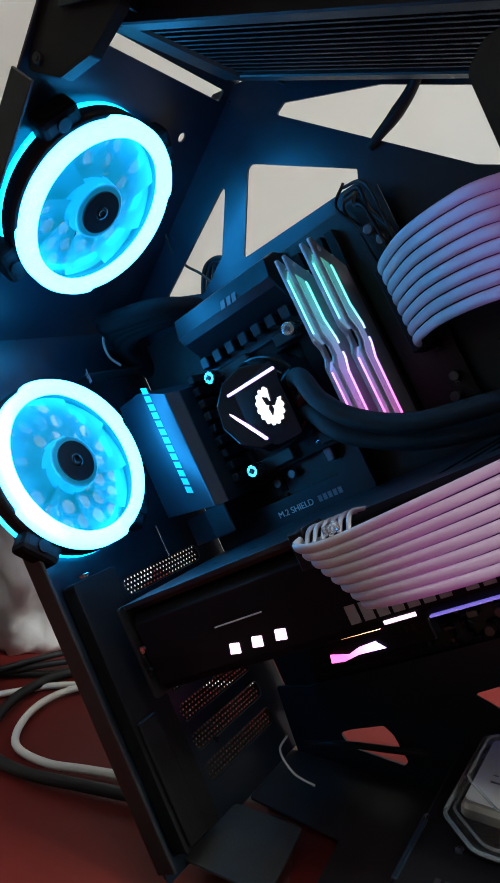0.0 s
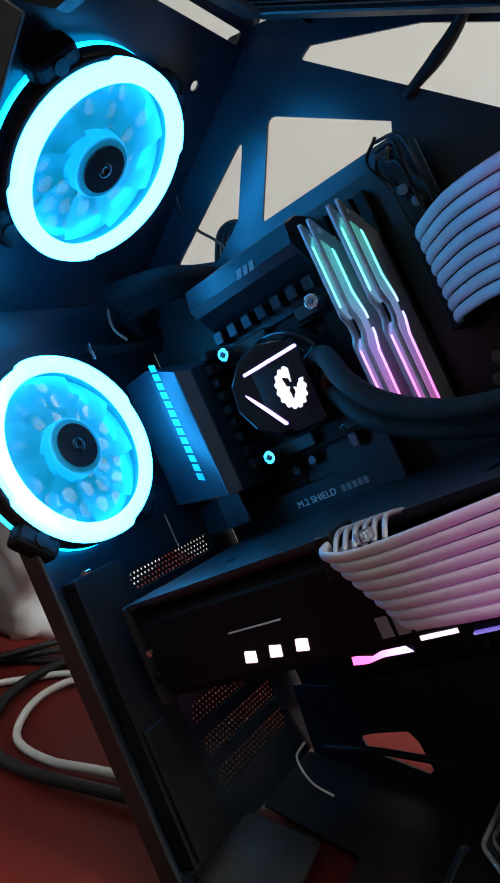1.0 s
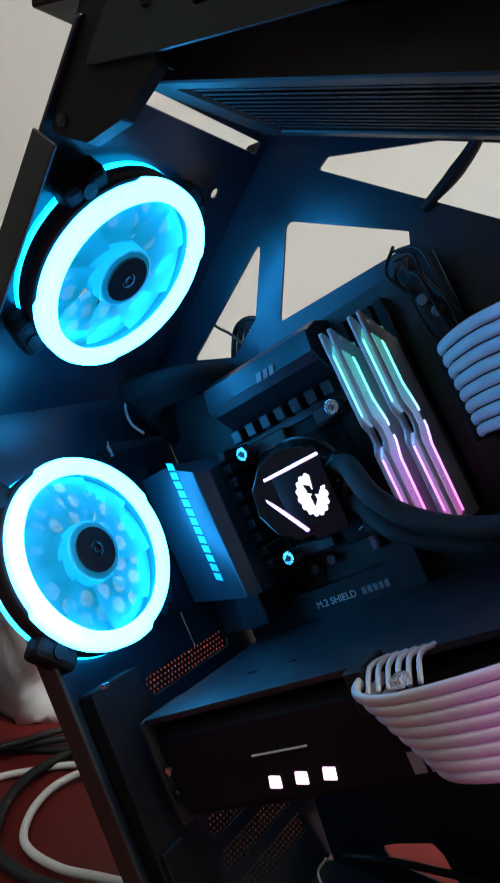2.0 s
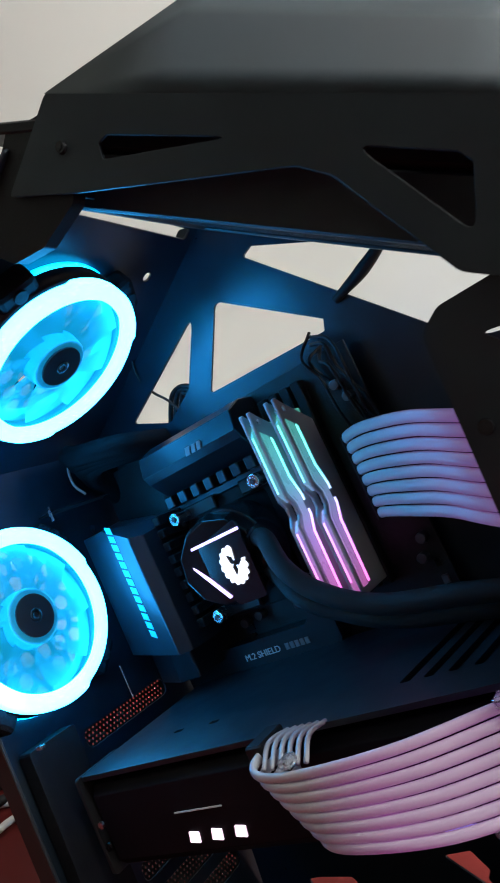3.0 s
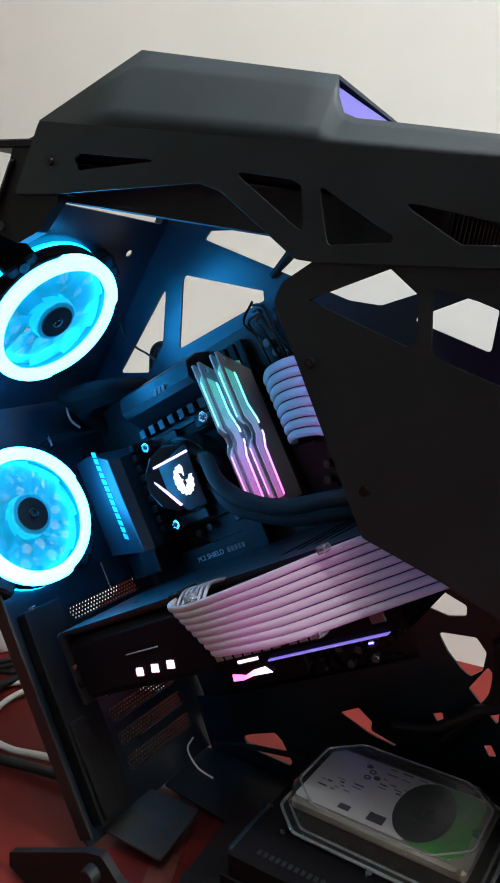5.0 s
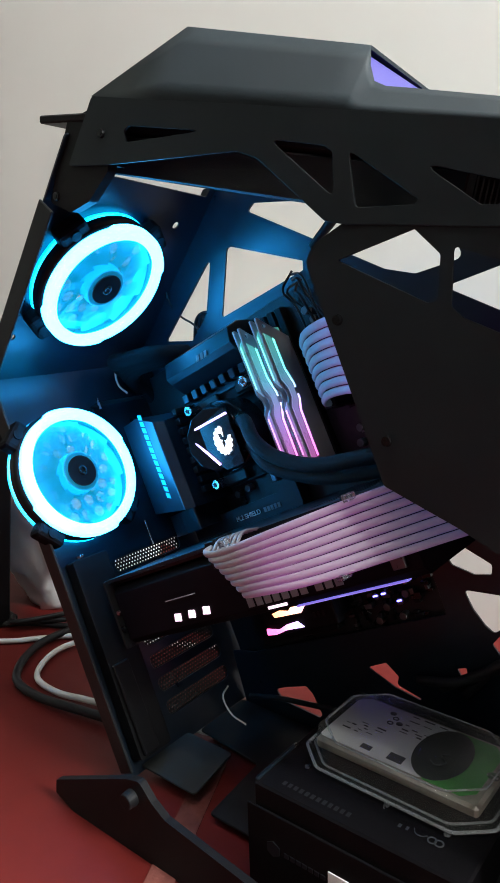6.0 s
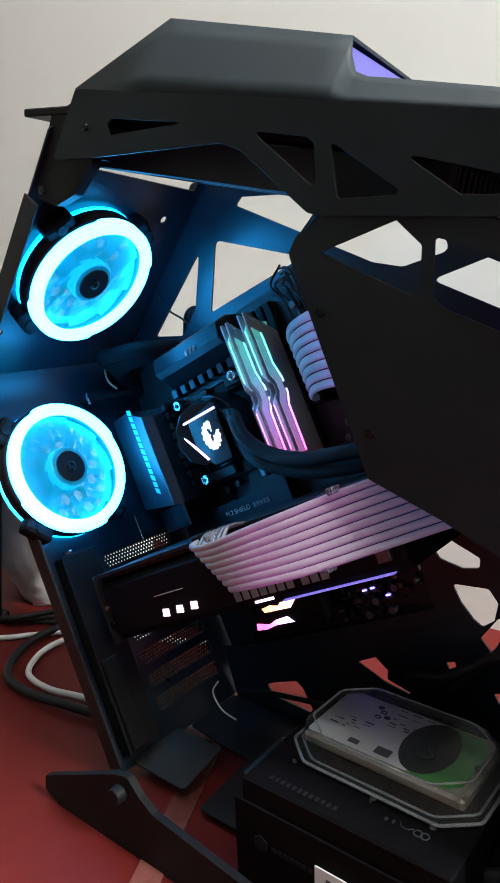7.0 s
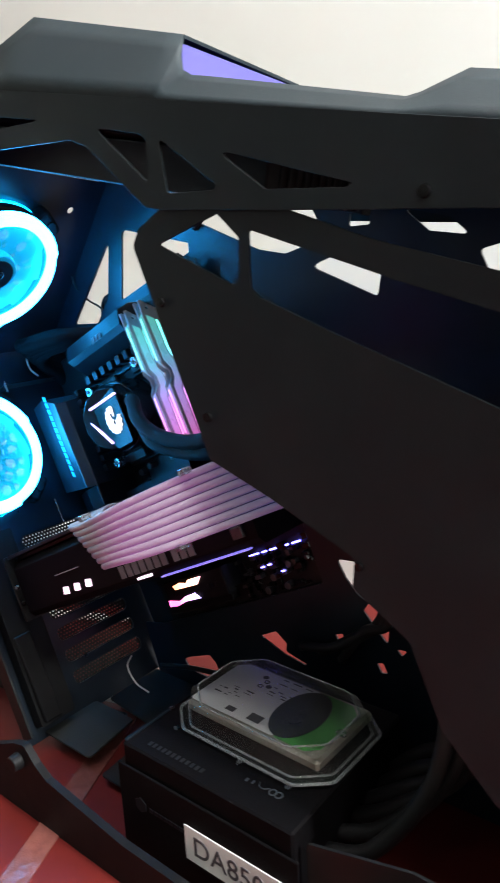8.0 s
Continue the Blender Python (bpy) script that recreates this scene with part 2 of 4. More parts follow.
def rounded(pts, r, n=4):
    """A polygon with rounded corners; r is one radius or one for each corner."""
    out = []
    k = len(pts)
    for i in range(k):
        a, b, c = Vector(pts[i - 1]), Vector(pts[i]), Vector(pts[(i + 1) % k])
        ri = r[i] if isinstance(r, (list, tuple)) else r
        u, v = a - b, c - b
        lu, lv = u.length, v.length
        u, v = u / lu, v / lv
        half = math.acos(max(-1, min(1, u.dot(v)))) / 2
        if ri <= 0 or half > 1.5:
            out.append((b.x, b.y))
            continue
        d = min(ri / math.tan(half), lu * 0.45, lv * 0.45)
        p, q = b + u * d, b + v * d
        for j in range(n + 1):
            t = j / n
            w = p * (1 - t) ** 2 + b * 2 * t * (1 - t) + q * t ** 2
            out.append((w.x, w.y))
    return out


def plate(outline, holes, thick, plane="xz", bev=0.0005):
    """A flat plate with openings through it. xz: lies at y 0..thick; yz: at x -thick..0; xy: at z 0..thick."""
    bm = bmesh.new()
    edges = []
    for loop in (outline, *holes):
        vs = [bm.verts.new((p[0], p[1], 0)) for p in loop]
        edges += [bm.edges.new((vs[i], vs[(i + 1) % len(vs)])) for i in range(len(vs))]
    bmesh.ops.triangle_fill(bm, use_beauty=True, use_dissolve=False, edges=edges)
    r = bmesh.ops.extrude_face_region(bm, geom=list(bm.faces))
    up = [g for g in r["geom"] if isinstance(g, bmesh.types.BMVert)]
    bmesh.ops.translate(bm, verts=up, vec=(0, 0, thick))
    finish(bm)
    if bev:
        sharp = [e for e in bm.edges if len(e.link_faces) == 2 and e.calc_face_angle(0) > 1.2]
        bmesh.ops.bevel(bm, geom=sharp, offset=bev, segments=1, affect="EDGES", clamp_overlap=True)
    if plane == "xz":
        bm.transform(Matrix(((1, 0, 0, 0), (0, 0, 1, 0), (0, 1, 0, 0), (0, 0, 0, 1))))
    elif plane == "yz":
        bm.transform(Matrix(((0, 0, -1, 0), (1, 0, 0, 0), (0, 1, 0, 0), (0, 0, 0, 1))))
    return finish(bm)


def smooth_path(pts, n=8):
    """Catmull-Rom through the points."""
    p = [Vector(q) for q in pts]
    p = [2 * p[0] - p[1]] + p + [2 * p[-1] - p[-2]]
    out = []
    for i in range(1, len(p) - 2):
        for j in range(n):
            t = j / n
            a, b, c, d = p[i - 1], p[i], p[i + 1], p[i + 2]
            out.append(0.5 * (2 * b + (c - a) * t + (2 * a - 5 * b + 4 * c - d) * t * t + (3 * b - a - 3 * c + d) * t ** 3))
    out.append(p[-2])
    return out


def tube(pts, r, seg=10, n=8, bm=None, flat=1.0):
    """A round cable along a smooth path."""
    bm = bm or bmesh.new()
    path = smooth_path(pts, n) if n else [Vector(q) for q in pts]
    rings = []
    side = None
    for i, c in enumerate(path):
        d = (path[min(i + 1, len(path) - 1)] - path[max(i - 1, 0)]).normalized()
        ref = side if side is not None else (Vector((0, 0, 1)) if abs(d.z) < 0.9 else Vector((1, 0, 0)))
        side = (ref - d * ref.dot(d)).normalized()
        up = d.cross(side)
        rr = r(i / (len(path) - 1)) if callable(r) else r
        rings.append([bm.verts.new(c + (side * math.cos(a) + up * math.sin(a) * flat) * rr)
                      for a in (2 * math.pi * k / seg for k in range(seg))])
    for a, b in zip(rings, rings[1:]):
        for k in range(seg):
            bm.faces.new((a[k], a[(k + 1) % seg], b[(k + 1) % seg], b[k]))
    bm.faces.new(rings[0])
    bm.faces.new(rings[-1])
    return finish(bm, True)


def lathe(profile, m=None, seg=48, bm=None, closed=True):
    """Turns a profile of (radius, height) round z."""
    bm = bm or bmesh.new()
    rings = []
    for k in range(seg):
        a = 2 * math.pi * k / seg
        rings.append([bm.verts.new((r * math.cos(a), r * math.sin(a), h)) for r, h in profile])
    cnt = len(profile)
    for k in range(seg):
        a, b = rings[k], rings[(k + 1) % seg]
        for j in range(cnt if closed else cnt - 1):
            i2 = (j + 1) % cnt
            bm.faces.new((a[j], b[j], b[i2], a[i2]))
    if m is not None:
        bm.transform(m)
    return finish(bm, True)


def text_mesh(name, body, size, material, parent, m, depth=0.0003, label="", bold=0.0, lean=0.0):
    cu = bpy.data.curves.new(name, "FONT")
    cu.body, cu.size, cu.extrude, cu.offset = body, size, depth, bold
    cu.shear = lean
    cu.align_x, cu.align_y = "CENTER", "CENTER"
    tmp = new(name + "_outline", cu)
    me = bpy.data.meshes.new_from_object(tmp)
    bpy.data.objects.remove(tmp)
    me.materials.clear()
    me.materials.append(material)
    ob = new(name, me)
    ob.parent, ob.matrix_basis = parent, m
    if label:
        ob["label"] = label
    return ob


def name_bars(parent, m, letters, h, lean=0.0):
    """A brand name as plain bars, one for each sign: its width, and whether it is a sign or a gap."""
    bm, x = bmesh.new(), 0.0
    for w, sign in letters:
        if sign:
            box(x, x + w * 0.72, -0.0003, 0.0003, 0.0, h, bm=bm)
        x += w
    for v in bm.verts:
        v.co.x += v.co.z * lean
    return part("name_bar", finish(bm), M_FAINT, parent, "", m)


# the board and everything screwed to it is turned by 25 degrees in the case's upright plane
BM = pose(0, 0, 0, 0, -25, 0)
UPM = pose(-0.372, 0, 0.345, 0, 37, 0)
FACE = pose(0, 0, 0, 90, 0, 0)   # writing that looks towards -y

# ---- the room ----
WY = 0.462


def slab(name, label, category, material, *dims):
    return tagged(part(name, box(*dims), material), label, category, kind="structure")


slab("floor", "glossy red oxide cement floor", "floor", M_FLOOR, -2.2, 2.0, -3.6, WY + 0.1, -0.08, 0.0)
slab("wall_north", "off-white painted plaster wall behind the computer", "wall", M_WALL, -2.3, 2.3, WY, WY + 0.12, 0.0, 2.6)
# south and west walls are unseen; their dark tone keeps bounced light low
slab("wall_south", "unseen grey-green wall, dark to cut the front fill", "wall", M_DIM, -2.3, 2.0, -3.7, -3.58, 0.0, 2.6)
slab("wall_west", "unseen grey-green wall, dark to cut the front fill", "wall", M_DIM, -2.3, -2.18, -3.58, WY, 0.0, 2.6)
slab("ceiling", "white painted ceiling", "ceiling", M_CEIL, -2.3, 2.3, -3.7, WY + 0.12, 2.6, 2.7)
east = plate([(-3.58, 0), (WY, 0), (WY, 2.6), (-3.58, 2.6)], [[(-0.12, 1.22), (0.44, 1.22), (0.44, 2.28), (-0.12, 2.28)]], 0.1, "yz", 0)
tagged(part("wall_east", east, M_WALL, None, "", pose(2.0, 0, 0)), "off-white painted wall with a window opening", "wall", kind="structure")
# housing for the added fill lamp, out of view
lamp = thing("added_ceiling_lamp", "unseen white tube lamp added on the ceiling", "lamp", pose(0.3, -0.45, 2.6))
part("housing", box(-0.58, 0.58, -0.06, 0.06, -0.06, 0.0, 0.005), M_CEIL, lamp)

# ---- the case ----
case = thing("computer_case", "open-frame black metal computer case with slanted panels", "computer case")

# upper rear panel, leaning forward, with a slot near its top
def hex_hole(y, z, r):
    return [(y + r * math.cos(radians(60 * k + 30)), z + r * math.sin(radians(60 * k + 30))) for k in range(6)]


def hex_field(cy, cz, rad, r=0.0062, pitch=0.0145):
    out = []
    for i in range(-5, 6):
        for j in range(-5, 6):
            y, z = cy + pitch * (i + 0.5 * (j % 2)), cz + pitch * 0.866 * j
            if 0.022 < math.hypot(y - cy, z - cz) < rad:
                out.append(hex_hole(y, z, r))
    return out


slot = rounded([(0.047, 0.2085), (0.172, 0.2015), (0.172, 0.2095), (0.047, 0.2165)], 0.002)
pin = [(0.149 + 0.0035 * math.cos(a), 0.170 + 0.0035 * math.sin(a)) for a in (k * math.pi / 6 for k in range(12))]
pin2 = [(0.012 + 0.003 * math.cos(a), 0.05 + 0.003 * math.sin(a)) for a in (k * math.pi / 6 for k in range(12))]
part("upper_rear_panel", plate(rounded([(0.0, 0.0), (0.185, 0.0), (0.185, 0.235), (0.0, 0.235)], 0.004),
                               [slot, pin, pin2, *hex_field(0.071, 0.117, 0.054)], 0.002, "yz"), M_TRAY, case, "", UPM)
part("panel_flange", box(-0.004, 0.014, -0.002, 0.0005, 0.004, 0.18, 0.0006), M_STEEL, case, "", UPM)
# lower rear panel, parallel to the board's back edge
def slot_row(v, y0=0.062, y1=0.15):
    return rounded([(y0, v - 0.0065), (y1, v - 0.0065), (y1, v + 0.0065), (y0, v + 0.0065)], 0.006)


low_holes = [slot_row(v, 0.064, 0.150) for v in (0.134, 0.156, 0.178, 0.200)] + [slot_row(0.274, 0.064, 0.150)]
part("lower_rear_panel", plate(rounded([(0.0, 0.100), (0.179, 0.100), (0.179, 0.474), (0.0, 0.474)], 0.004),
                               low_holes + hex_field(0.047, 0.367, 0.054), 0.002, "yz"),
     M_TRAY, case, "", BM @ pose(-0.190, 0, 0))
part("panel_flange", box(-0.194, -0.178, -0.002, 0.0005, 0.108, 0.466, 0.0006), M_STEEL, case, "", BM)


def mesh_cover(v):
    """A perforated cover of an expansion slot."""
    holes = []
    hr = 0.0009 if v > 0.25 else 0.0008
    for i in range(26):
        for j in range(4):
            y = 0.0660 + 0.0036 * i + (0.0018 if j % 2 else 0)
            if y < 0.1485:
                holes.append([(y + hr * math.cos(a), v - 0.0048 + 0.0032 * j + hr * math.sin(a))
                              for a in (k * math.pi / 3 for k in range(6))])
    return plate([(0.060, v - 0.0085), (0.153, v - 0.0085), (0.153, v + 0.0085), (0.060, v + 0.0085)], holes, 0.0004, "yz", 0)


for v in (0.134, 0.156, 0.178, 0.200, 0.274):
    part("slot_cover", mesh_cover(v), M_STEEL, case, "perforated black slot cover", BM @ pose(-0.1925, 0, 0))
part("slot_clamp", plate(rounded([(0.010, 0.112), (0.046, 0.112), (0.050, 0.292), (0.012, 0.292)], 0.003), [], 0.012, "yz", 0.001),
     M_PLASTIC, case, "black plastic slot clamp cover", BM @ pose(-0.176, 0, 0))
part("clamp_tab", box(-0.1650, -0.1595, 0.0100, 0.0140, 0.2925, 0.2950, 0.0004), M_CHROME, case, "bright steel clamp tab", BM)
part("clamp_screw", cyl(0.0022, 0.002, pose(-0.1500, 0.0210, 0.2370, 90, 0, 0), 16), M_CHROME, case, "small bright screw", BM)
part("slot_clamp_step", box(-0.176, -0.172, 0.013, 0.030, 0.115, 0.196, 0.001), M_PLASTIC, case, "", BM)

# board tray with its windows
tray_out = rounded([(-0.262, 0.515), (-0.20, 0.522), (0.06, 0.47), (0.40, 0.38), (0.40, 0.30), (0.40, 0.25), (0.03, 0.245), (-0.022, 0.237), (-0.008, 0.118),
                    (-0.10, 0.070), (-0.215, 0.035), (-0.372, 0.35)], 0.004)
tray_holes = [
    rounded([(-0.209, 0.490), (-0.202, 0.4965), (-0.13, 0.492), (-0.02, 0.466), (-0.004, 0.437), (-0.043, 0.427), (-0.070, 0.432)],
            [0.002, 0.002, 0.004, 0.008, 0.006, 0.012, 0.012]),
    rounded([(-0.235, 0.4615), (-0.149, 0.443), (-0.1485, 0.435), (-0.244, 0.3945)], [0.006, 0.001, 0.001, 0.002]),
    rounded([(-0.2555, 0.453), (-0.264, 0.398), (-0.284, 0.372), (-0.322, 0.371)], [0.003, 0.004, 0.004, 0.002]),
    rounded([(-0.019, 0.416), (0.024, 0.430), (0.045, 0.4205), (0.040, 0.391)], [0.003, 0.001, 0.002, 0.003]),
    rounded([(0.018, 0.455), (0.034, 0.4515), (0.034, 0.443), (0.016, 0.443)], 0.002),
    rounded([(0.06, 0.452), (0.095, 0.443), (0.11, 0.43), (0.08, 0.435)], 0.002),
    rounded([(0.116, 0.420), (0.134, 0.424), (0.150, 0.409), (0.126, 0.399)], 0.003),
    rounded([(0.078, 0.4085), (0.082, 0.4095), (0.084, 0.404), (0.080, 0.403)], 0.001),
    rounded([(0.098, 0.4030), (0.102, 0.4040), (0.098, 0.394), (0.094, 0.393)], 0.001),
    rounded([(0.165, 0.40), (0.2, 0.405), (0.215, 0.38), (0.175, 0.37)], 0.004),
]
part("motherboard_tray", plate(tray_out, tray_holes, 0.002, "xz"), M_TRAY, case, "black steel tray with angular cut-outs", pose(0, 0.180, 0))
low_out = rounded([(-0.21, 0.003), (0.06, 0.003), (0.10, 0.0), (0.40, 0.004), (0.40, 0.262), (-0.042, 0.262), (-0.001, 0.160),
                   (-0.200, 0.0660), (-0.228, 0.060)], 0.003)
low_hol = [
    rounded([(-0.1735, 0.0345), (-0.163, 0.0400), (-0.1375, 0.0500), (-0.130, 0.0445), (-0.1195, 0.0265), (-0.1225, 0.0225), (-0.165, 0.0250)],
            [0.003, 0.003, 0.003, 0.004, 0.002, 0.002, 0.003]),
    rounded([(-0.072, 0.0910), (-0.054, 0.1010), (-0.042, 0.0920), (-0.043, 0.0840), (-0.021, 0.0785), (-0.0225, 0.0770), (-0.045, 0.0805)],
            [0.002, 0.002, 0.002, 0.003, 0.001, 0.001, 0.004]),
    rounded([(-0.004, 0.2100), (0.010, 0.2195), (0.0335, 0.2095), (0.0335, 0.2015), (0.020, 0.1985), (0.002, 0.2025)], 0.003),
    rounded([(0.012, 0.1842), (0.041, 0.1865), (0.0485, 0.1765), (0.046, 0.1620), (0.037, 0.1545), (0.030, 0.1590), (0.020, 0.1700)], 0.003),
    rounded([(0.050, 0.166), (0.060, 0.150), (0.058, 0.121), (0.036, 0.145)], 0.002),
    rounded([(0.009, 0.1160), (0.0165, 0.1190), (0.018, 0.1115), (0.013, 0.1090)], 0.001),
    rounded([(0.048, 0.1020), (0.0535, 0.1040), (0.0575, 0.0960), (0.052, 0.0945)], 0.001),
    rounded([(0.0655, 0.1200), (0.0745, 0.1210), (0.070, 0.1150)], 0.001),
]
part("lower_tray", plate(low_out, low_hol, 0.002, "xz"), M_TRAY, case, "black steel lower frame with cut-outs", pose(0, 0.158, 0))

# top cover: side plate, chamfer and lid, near and far
side_out = rounded([(-0.231, 0.510), (-0.187, 0.505), (-0.073, 0.497), (-0.058, 0.491), (-0.012, 0.4515), (0.0, 0.449), (0.080, 0.441), (0.42, 0.4105),
                    (0.42, 0.4128), (0.19, 0.4645), (0.077, 0.4895), (-0.2, 0.5515)],
                   [0.002, 0, 0.01, 0.01, 0.01, 0.006, 0, 0, 0, 0, 0, 0.004])
side_holes = [
    rounded([(-0.168, 0.5165), (-0.098, 0.5125), (-0.165, 0.5265), (-0.170, 0.524)], [0.002, 0.001, 0.002, 0.002]),
    rounded([(-0.049, 0.500), (-0.012, 0.491), (-0.007, 0.487), (-0.006, 0.463)], [0.002, 0.003, 0.002, 0.003]),
    rounded([(0.003, 0.4865), (0.043, 0.4575), (0.041, 0.455), (0.007, 0.457)], [0.002, 0.002, 0.002, 0.003]),
    rounded([(0.044, 0.4745), (0.125, 0.4485), (0.122, 0.447), (0.075, 0.4515)], [0.002, 0.002, 0.002, 0.003]),
]


def strip(quads, thick):
    """A folded sheet: quads given corner by corner, made solid."""
    bm = bmesh.new()
    for q in quads:
        vs = [bm.verts.new(p) for p in q]
        bm.faces.new(vs)
    bmesh.ops.remove_doubles(bm, verts=bm.verts, dist=0.0003)
    finish(bm)
    r = bmesh.ops.solidify(bm, geom=list(bm.faces), thickness=thick)
    return finish(bm)


def cover_half(flip):
    """One side of the cover, y measured inwards; flip mirrors it to the far side."""
    g = (lambda p: (p[0], 0.2 - p[1], p[2])) if flip else (lambda p: p)
    s = part("cover_side", plate(side_out, side_holes[1:] if flip else side_holes, 0.0018, "xz"), M_COVER, case, "", pose(0, 0.1982 if flip else 0.0, 0))
    fold = lambda x: 0.5515 + (x + 0.2) * (0.4895 - 0.5515) / 0.277
    top = [(-0.135, 0.03, 0.587), (0.0, 0.03, 0.545), (0.003, 0.024, 0.533), (0.008, 0.019, 0.523), (0.016, 0.017, 0.5185), (0.026, 0.017, 0.516),
           (0.143, 0.017, 0.484), (0.150, 0.017, 0.4845), (0.167, 0.03, 0.493), (0.42, 0.03, 0.430)]
    if flip:
        top[:4] = [(-0.017, 0.03, 0.545) if i == 1 else (p[0] - 0.02 * (i > 0), p[1], p[2] - 0.003 * (i > 1)) for i, p in enumerate(top[:4])]
    bm = bmesh.new()
    cols = []
    for i in range(len(top) - 1):
        n = 10 if i in (0, 5, 8) else 2
        for k in range(n + (i == len(top) - 2)):
            t = k / n
            p = Vector(top[i]).lerp(Vector(top[i + 1]), t)
            q = Vector((p.x, 0.0, fold(p.x)))
            cols.append([bm.verts.new(g(q.lerp(p, v / 4))) for v in range(5)])
    for c0, c1 in zip(cols, cols[1:]):
        for v in range(4):
            bm.faces.new((c0[v], c1[v], c1[v + 1], c0[v + 1]))
    a = bm.verts.new(g((-0.2, 0.0, fold(-0.2))))
    for v in range(4):
        bm.faces.new((a, cols[0][v], cols[0][v + 1]))
    finish(bm, True)
    bmesh.ops.solidify(bm, geom=list(bm.faces), thickness=0.0018)
    part("cover_chamfer", finish(bm, True), M_COVER, case)
    return s


cover_half(False)
cover_half(True)
part("cover_lid", strip([[(-0.135, 0.03, 0.587), (-0.135, 0.17, 0.587), (-0.017, 0.17, 0.545), (0.0, 0.03, 0.545)],
                         [(-0.2, 0.002, 0.551), (-0.2, 0.198, 0.551), (-0.135, 0.17, 0.587), (-0.135, 0.03, 0.587)]], 0.0018), M_COVER, case)
part("cover_light", strip([[(-0.0035, 0.0320, 0.5415), (-0.0175, 0.170, 0.5425), (-0.012, 0.172, 0.500), (0.003, 0.0215, 0.498)]], 0.003), M_COVER_LED, case,
     "glowing violet acrylic insert")
part("cover_lid", strip([[(-0.01, 0.017, 0.4985), (-0.01, 0.183, 0.4985), (0.040, 0.183, 0.4985), (0.040, 0.017, 0.4985)],
                         [(0.040, 0.017, 0.4985), (0.040, 0.183, 0.4985), (0.150, 0.183, 0.480), (0.150, 0.017, 0.480)],
                         [(0.150, 0.017, 0.4835), (0.150, 0.183, 0.4835), (0.167, 0.17, 0.492), (0.167, 0.03, 0.492)],
                         [(0.167, 0.03, 0.492), (0.167, 0.17, 0.492), (0.42, 0.17, 0.429), (0.42, 0.03, 0.429)]], 0.0018), M_COVER, case)
part("cover_back", box(-0.2025, -0.2005, 0.012, 0.190, 0.508, 0.549, 0.0004), M_COVER, case)
# bracket that ties the cover to the rear panel, with its handle bar
part("cover_bracket", plate(rounded([(-0.232, 0.541), (-0.205, 0.545), (-0.19, 0.503), (-0.214, 0.484), (-0.236, 0.4785), (-0.260, 0.488)],
                                    [0.002, 0.002, 0.006, 0.006, 0.006, 0.004]), [], 0.008, "xz", 0.002), M_PLASTIC, case, "", pose(0, 0.003, 0))
part("handle_bar", box(-0.030, 0.030, 0.0, 0.034, -0.0028, 0.0028, 0.001), M_PLASTIC, case, "", pose(-0.234, 0.002, 0.5435, 0, 8, 0))


knob = lathe([(0.0, 0.0), (0.0062, 0.0), (0.0072, 0.0015), (0.0072, 0.0085), (0.0060, 0.0105), (0.0, 0.0112)], pose(-0.362, -0.002, 0.3515, 90, 0, 0), 32, closed=False)
part("thumb_screw", knob, M_PLASTIC, case, "round black thumb screw")


def screw(x, z, y=0.0, r=0.0032, parent=None, label="", m=None):
    bm = cyl(r, 0.0018, pose(0, 0, 0, 90, 0, 0), 20, r * 0.85)
    cyl(r * 0.45, 0.0008, pose(0, -0.0009, 0, 90, 0, 0), 6, bm=bm)
    return part("screw", bm, M_GLOSS, parent or case, label, (m or Matrix()) @ pose(x, y - 0.0009, z))


screw(-0.192, 0.526)
screw(-0.2505, 0.4915, 0.003, 0.0036)
screw(-0.004, 0.398)
screw(0.027, 0.332)
screw(0.160, 0.441)
screw(0.124, 0.2605, 0.0024, 0.0026)

# side panel with its openings
panel_out = rounded([(-0.027, 0.431), (-0.021, 0.4405), (0.004, 0.453), (0.062, 0.450), (0.134, 0.423), (0.42, 0.341), (0.42, 0.06),
                     (0.198, 0.152), (0.170, 0.182), (0.152, 0.226), (0.1195, 0.247), (0.121, 0.2640), (0.068, 0.2885), (0.024, 0.3055)],
                    [0.006, 0.006, 0.002, 0.004, 0, 0, 0, 0.004, 0.004, 0.004, 0.004, 0.002, 0.0, 0.004])
panel_holes = [
    rounded([(-0.006, 0.4305), (0.040, 0.4435), (0.0545, 0.430), (0.0535, 0.407), (0.048, 0.406)], [0.001, 0.002, 0.003, 0.004, 0.003]),
    rounded([(0.061, 0.4335), (0.144, 0.405), (0.37, 0.333), (0.37, 0.281), (0.115, 0.379), (0.067, 0.3985), (0.0605, 0.404)],
            [0.002, 0, 0.004, 0.004, 0, 0.003, 0.004]),
]
part("side_panel", plate(panel_out, panel_holes, 0.0018, "xz"), M_COVER, case, "satin black side panel with angular cut-outs", pose(0, 0.0024, 0))

# feet and base
foot_out = rounded([(-0.257, 0.008), (-0.255, 0.021), (-0.165, 0.062), (-0.150, 0.066), (-0.138, 0.054), (-0.125, 0.046), (-0.04, 0.034), (0.105, 0.032), (0.145, 0.080),
                    (0.33, 0.105), (0.33, 0.0), (-0.235, 0.0)],
                   [0.001, 0.002, 0, 0.006, 0.006, 0.006, 0, 0.008, 0.01, 0.004, 0.003, 0.004])
foot_far = rounded([(-0.085, 0.0), (-0.080, 0.030), (0.105, 0.032), (0.145, 0.080), (0.33, 0.105), (0.33, 0.0)], [0.003, 0.004, 0.008, 0.01, 0.004, 0.003])
f = part("foot", plate(foot_out, [], 0.006, "xz", 0.001), M_PLASTIC, case, "long angular black foot rail", pose(0, -0.043, 0))
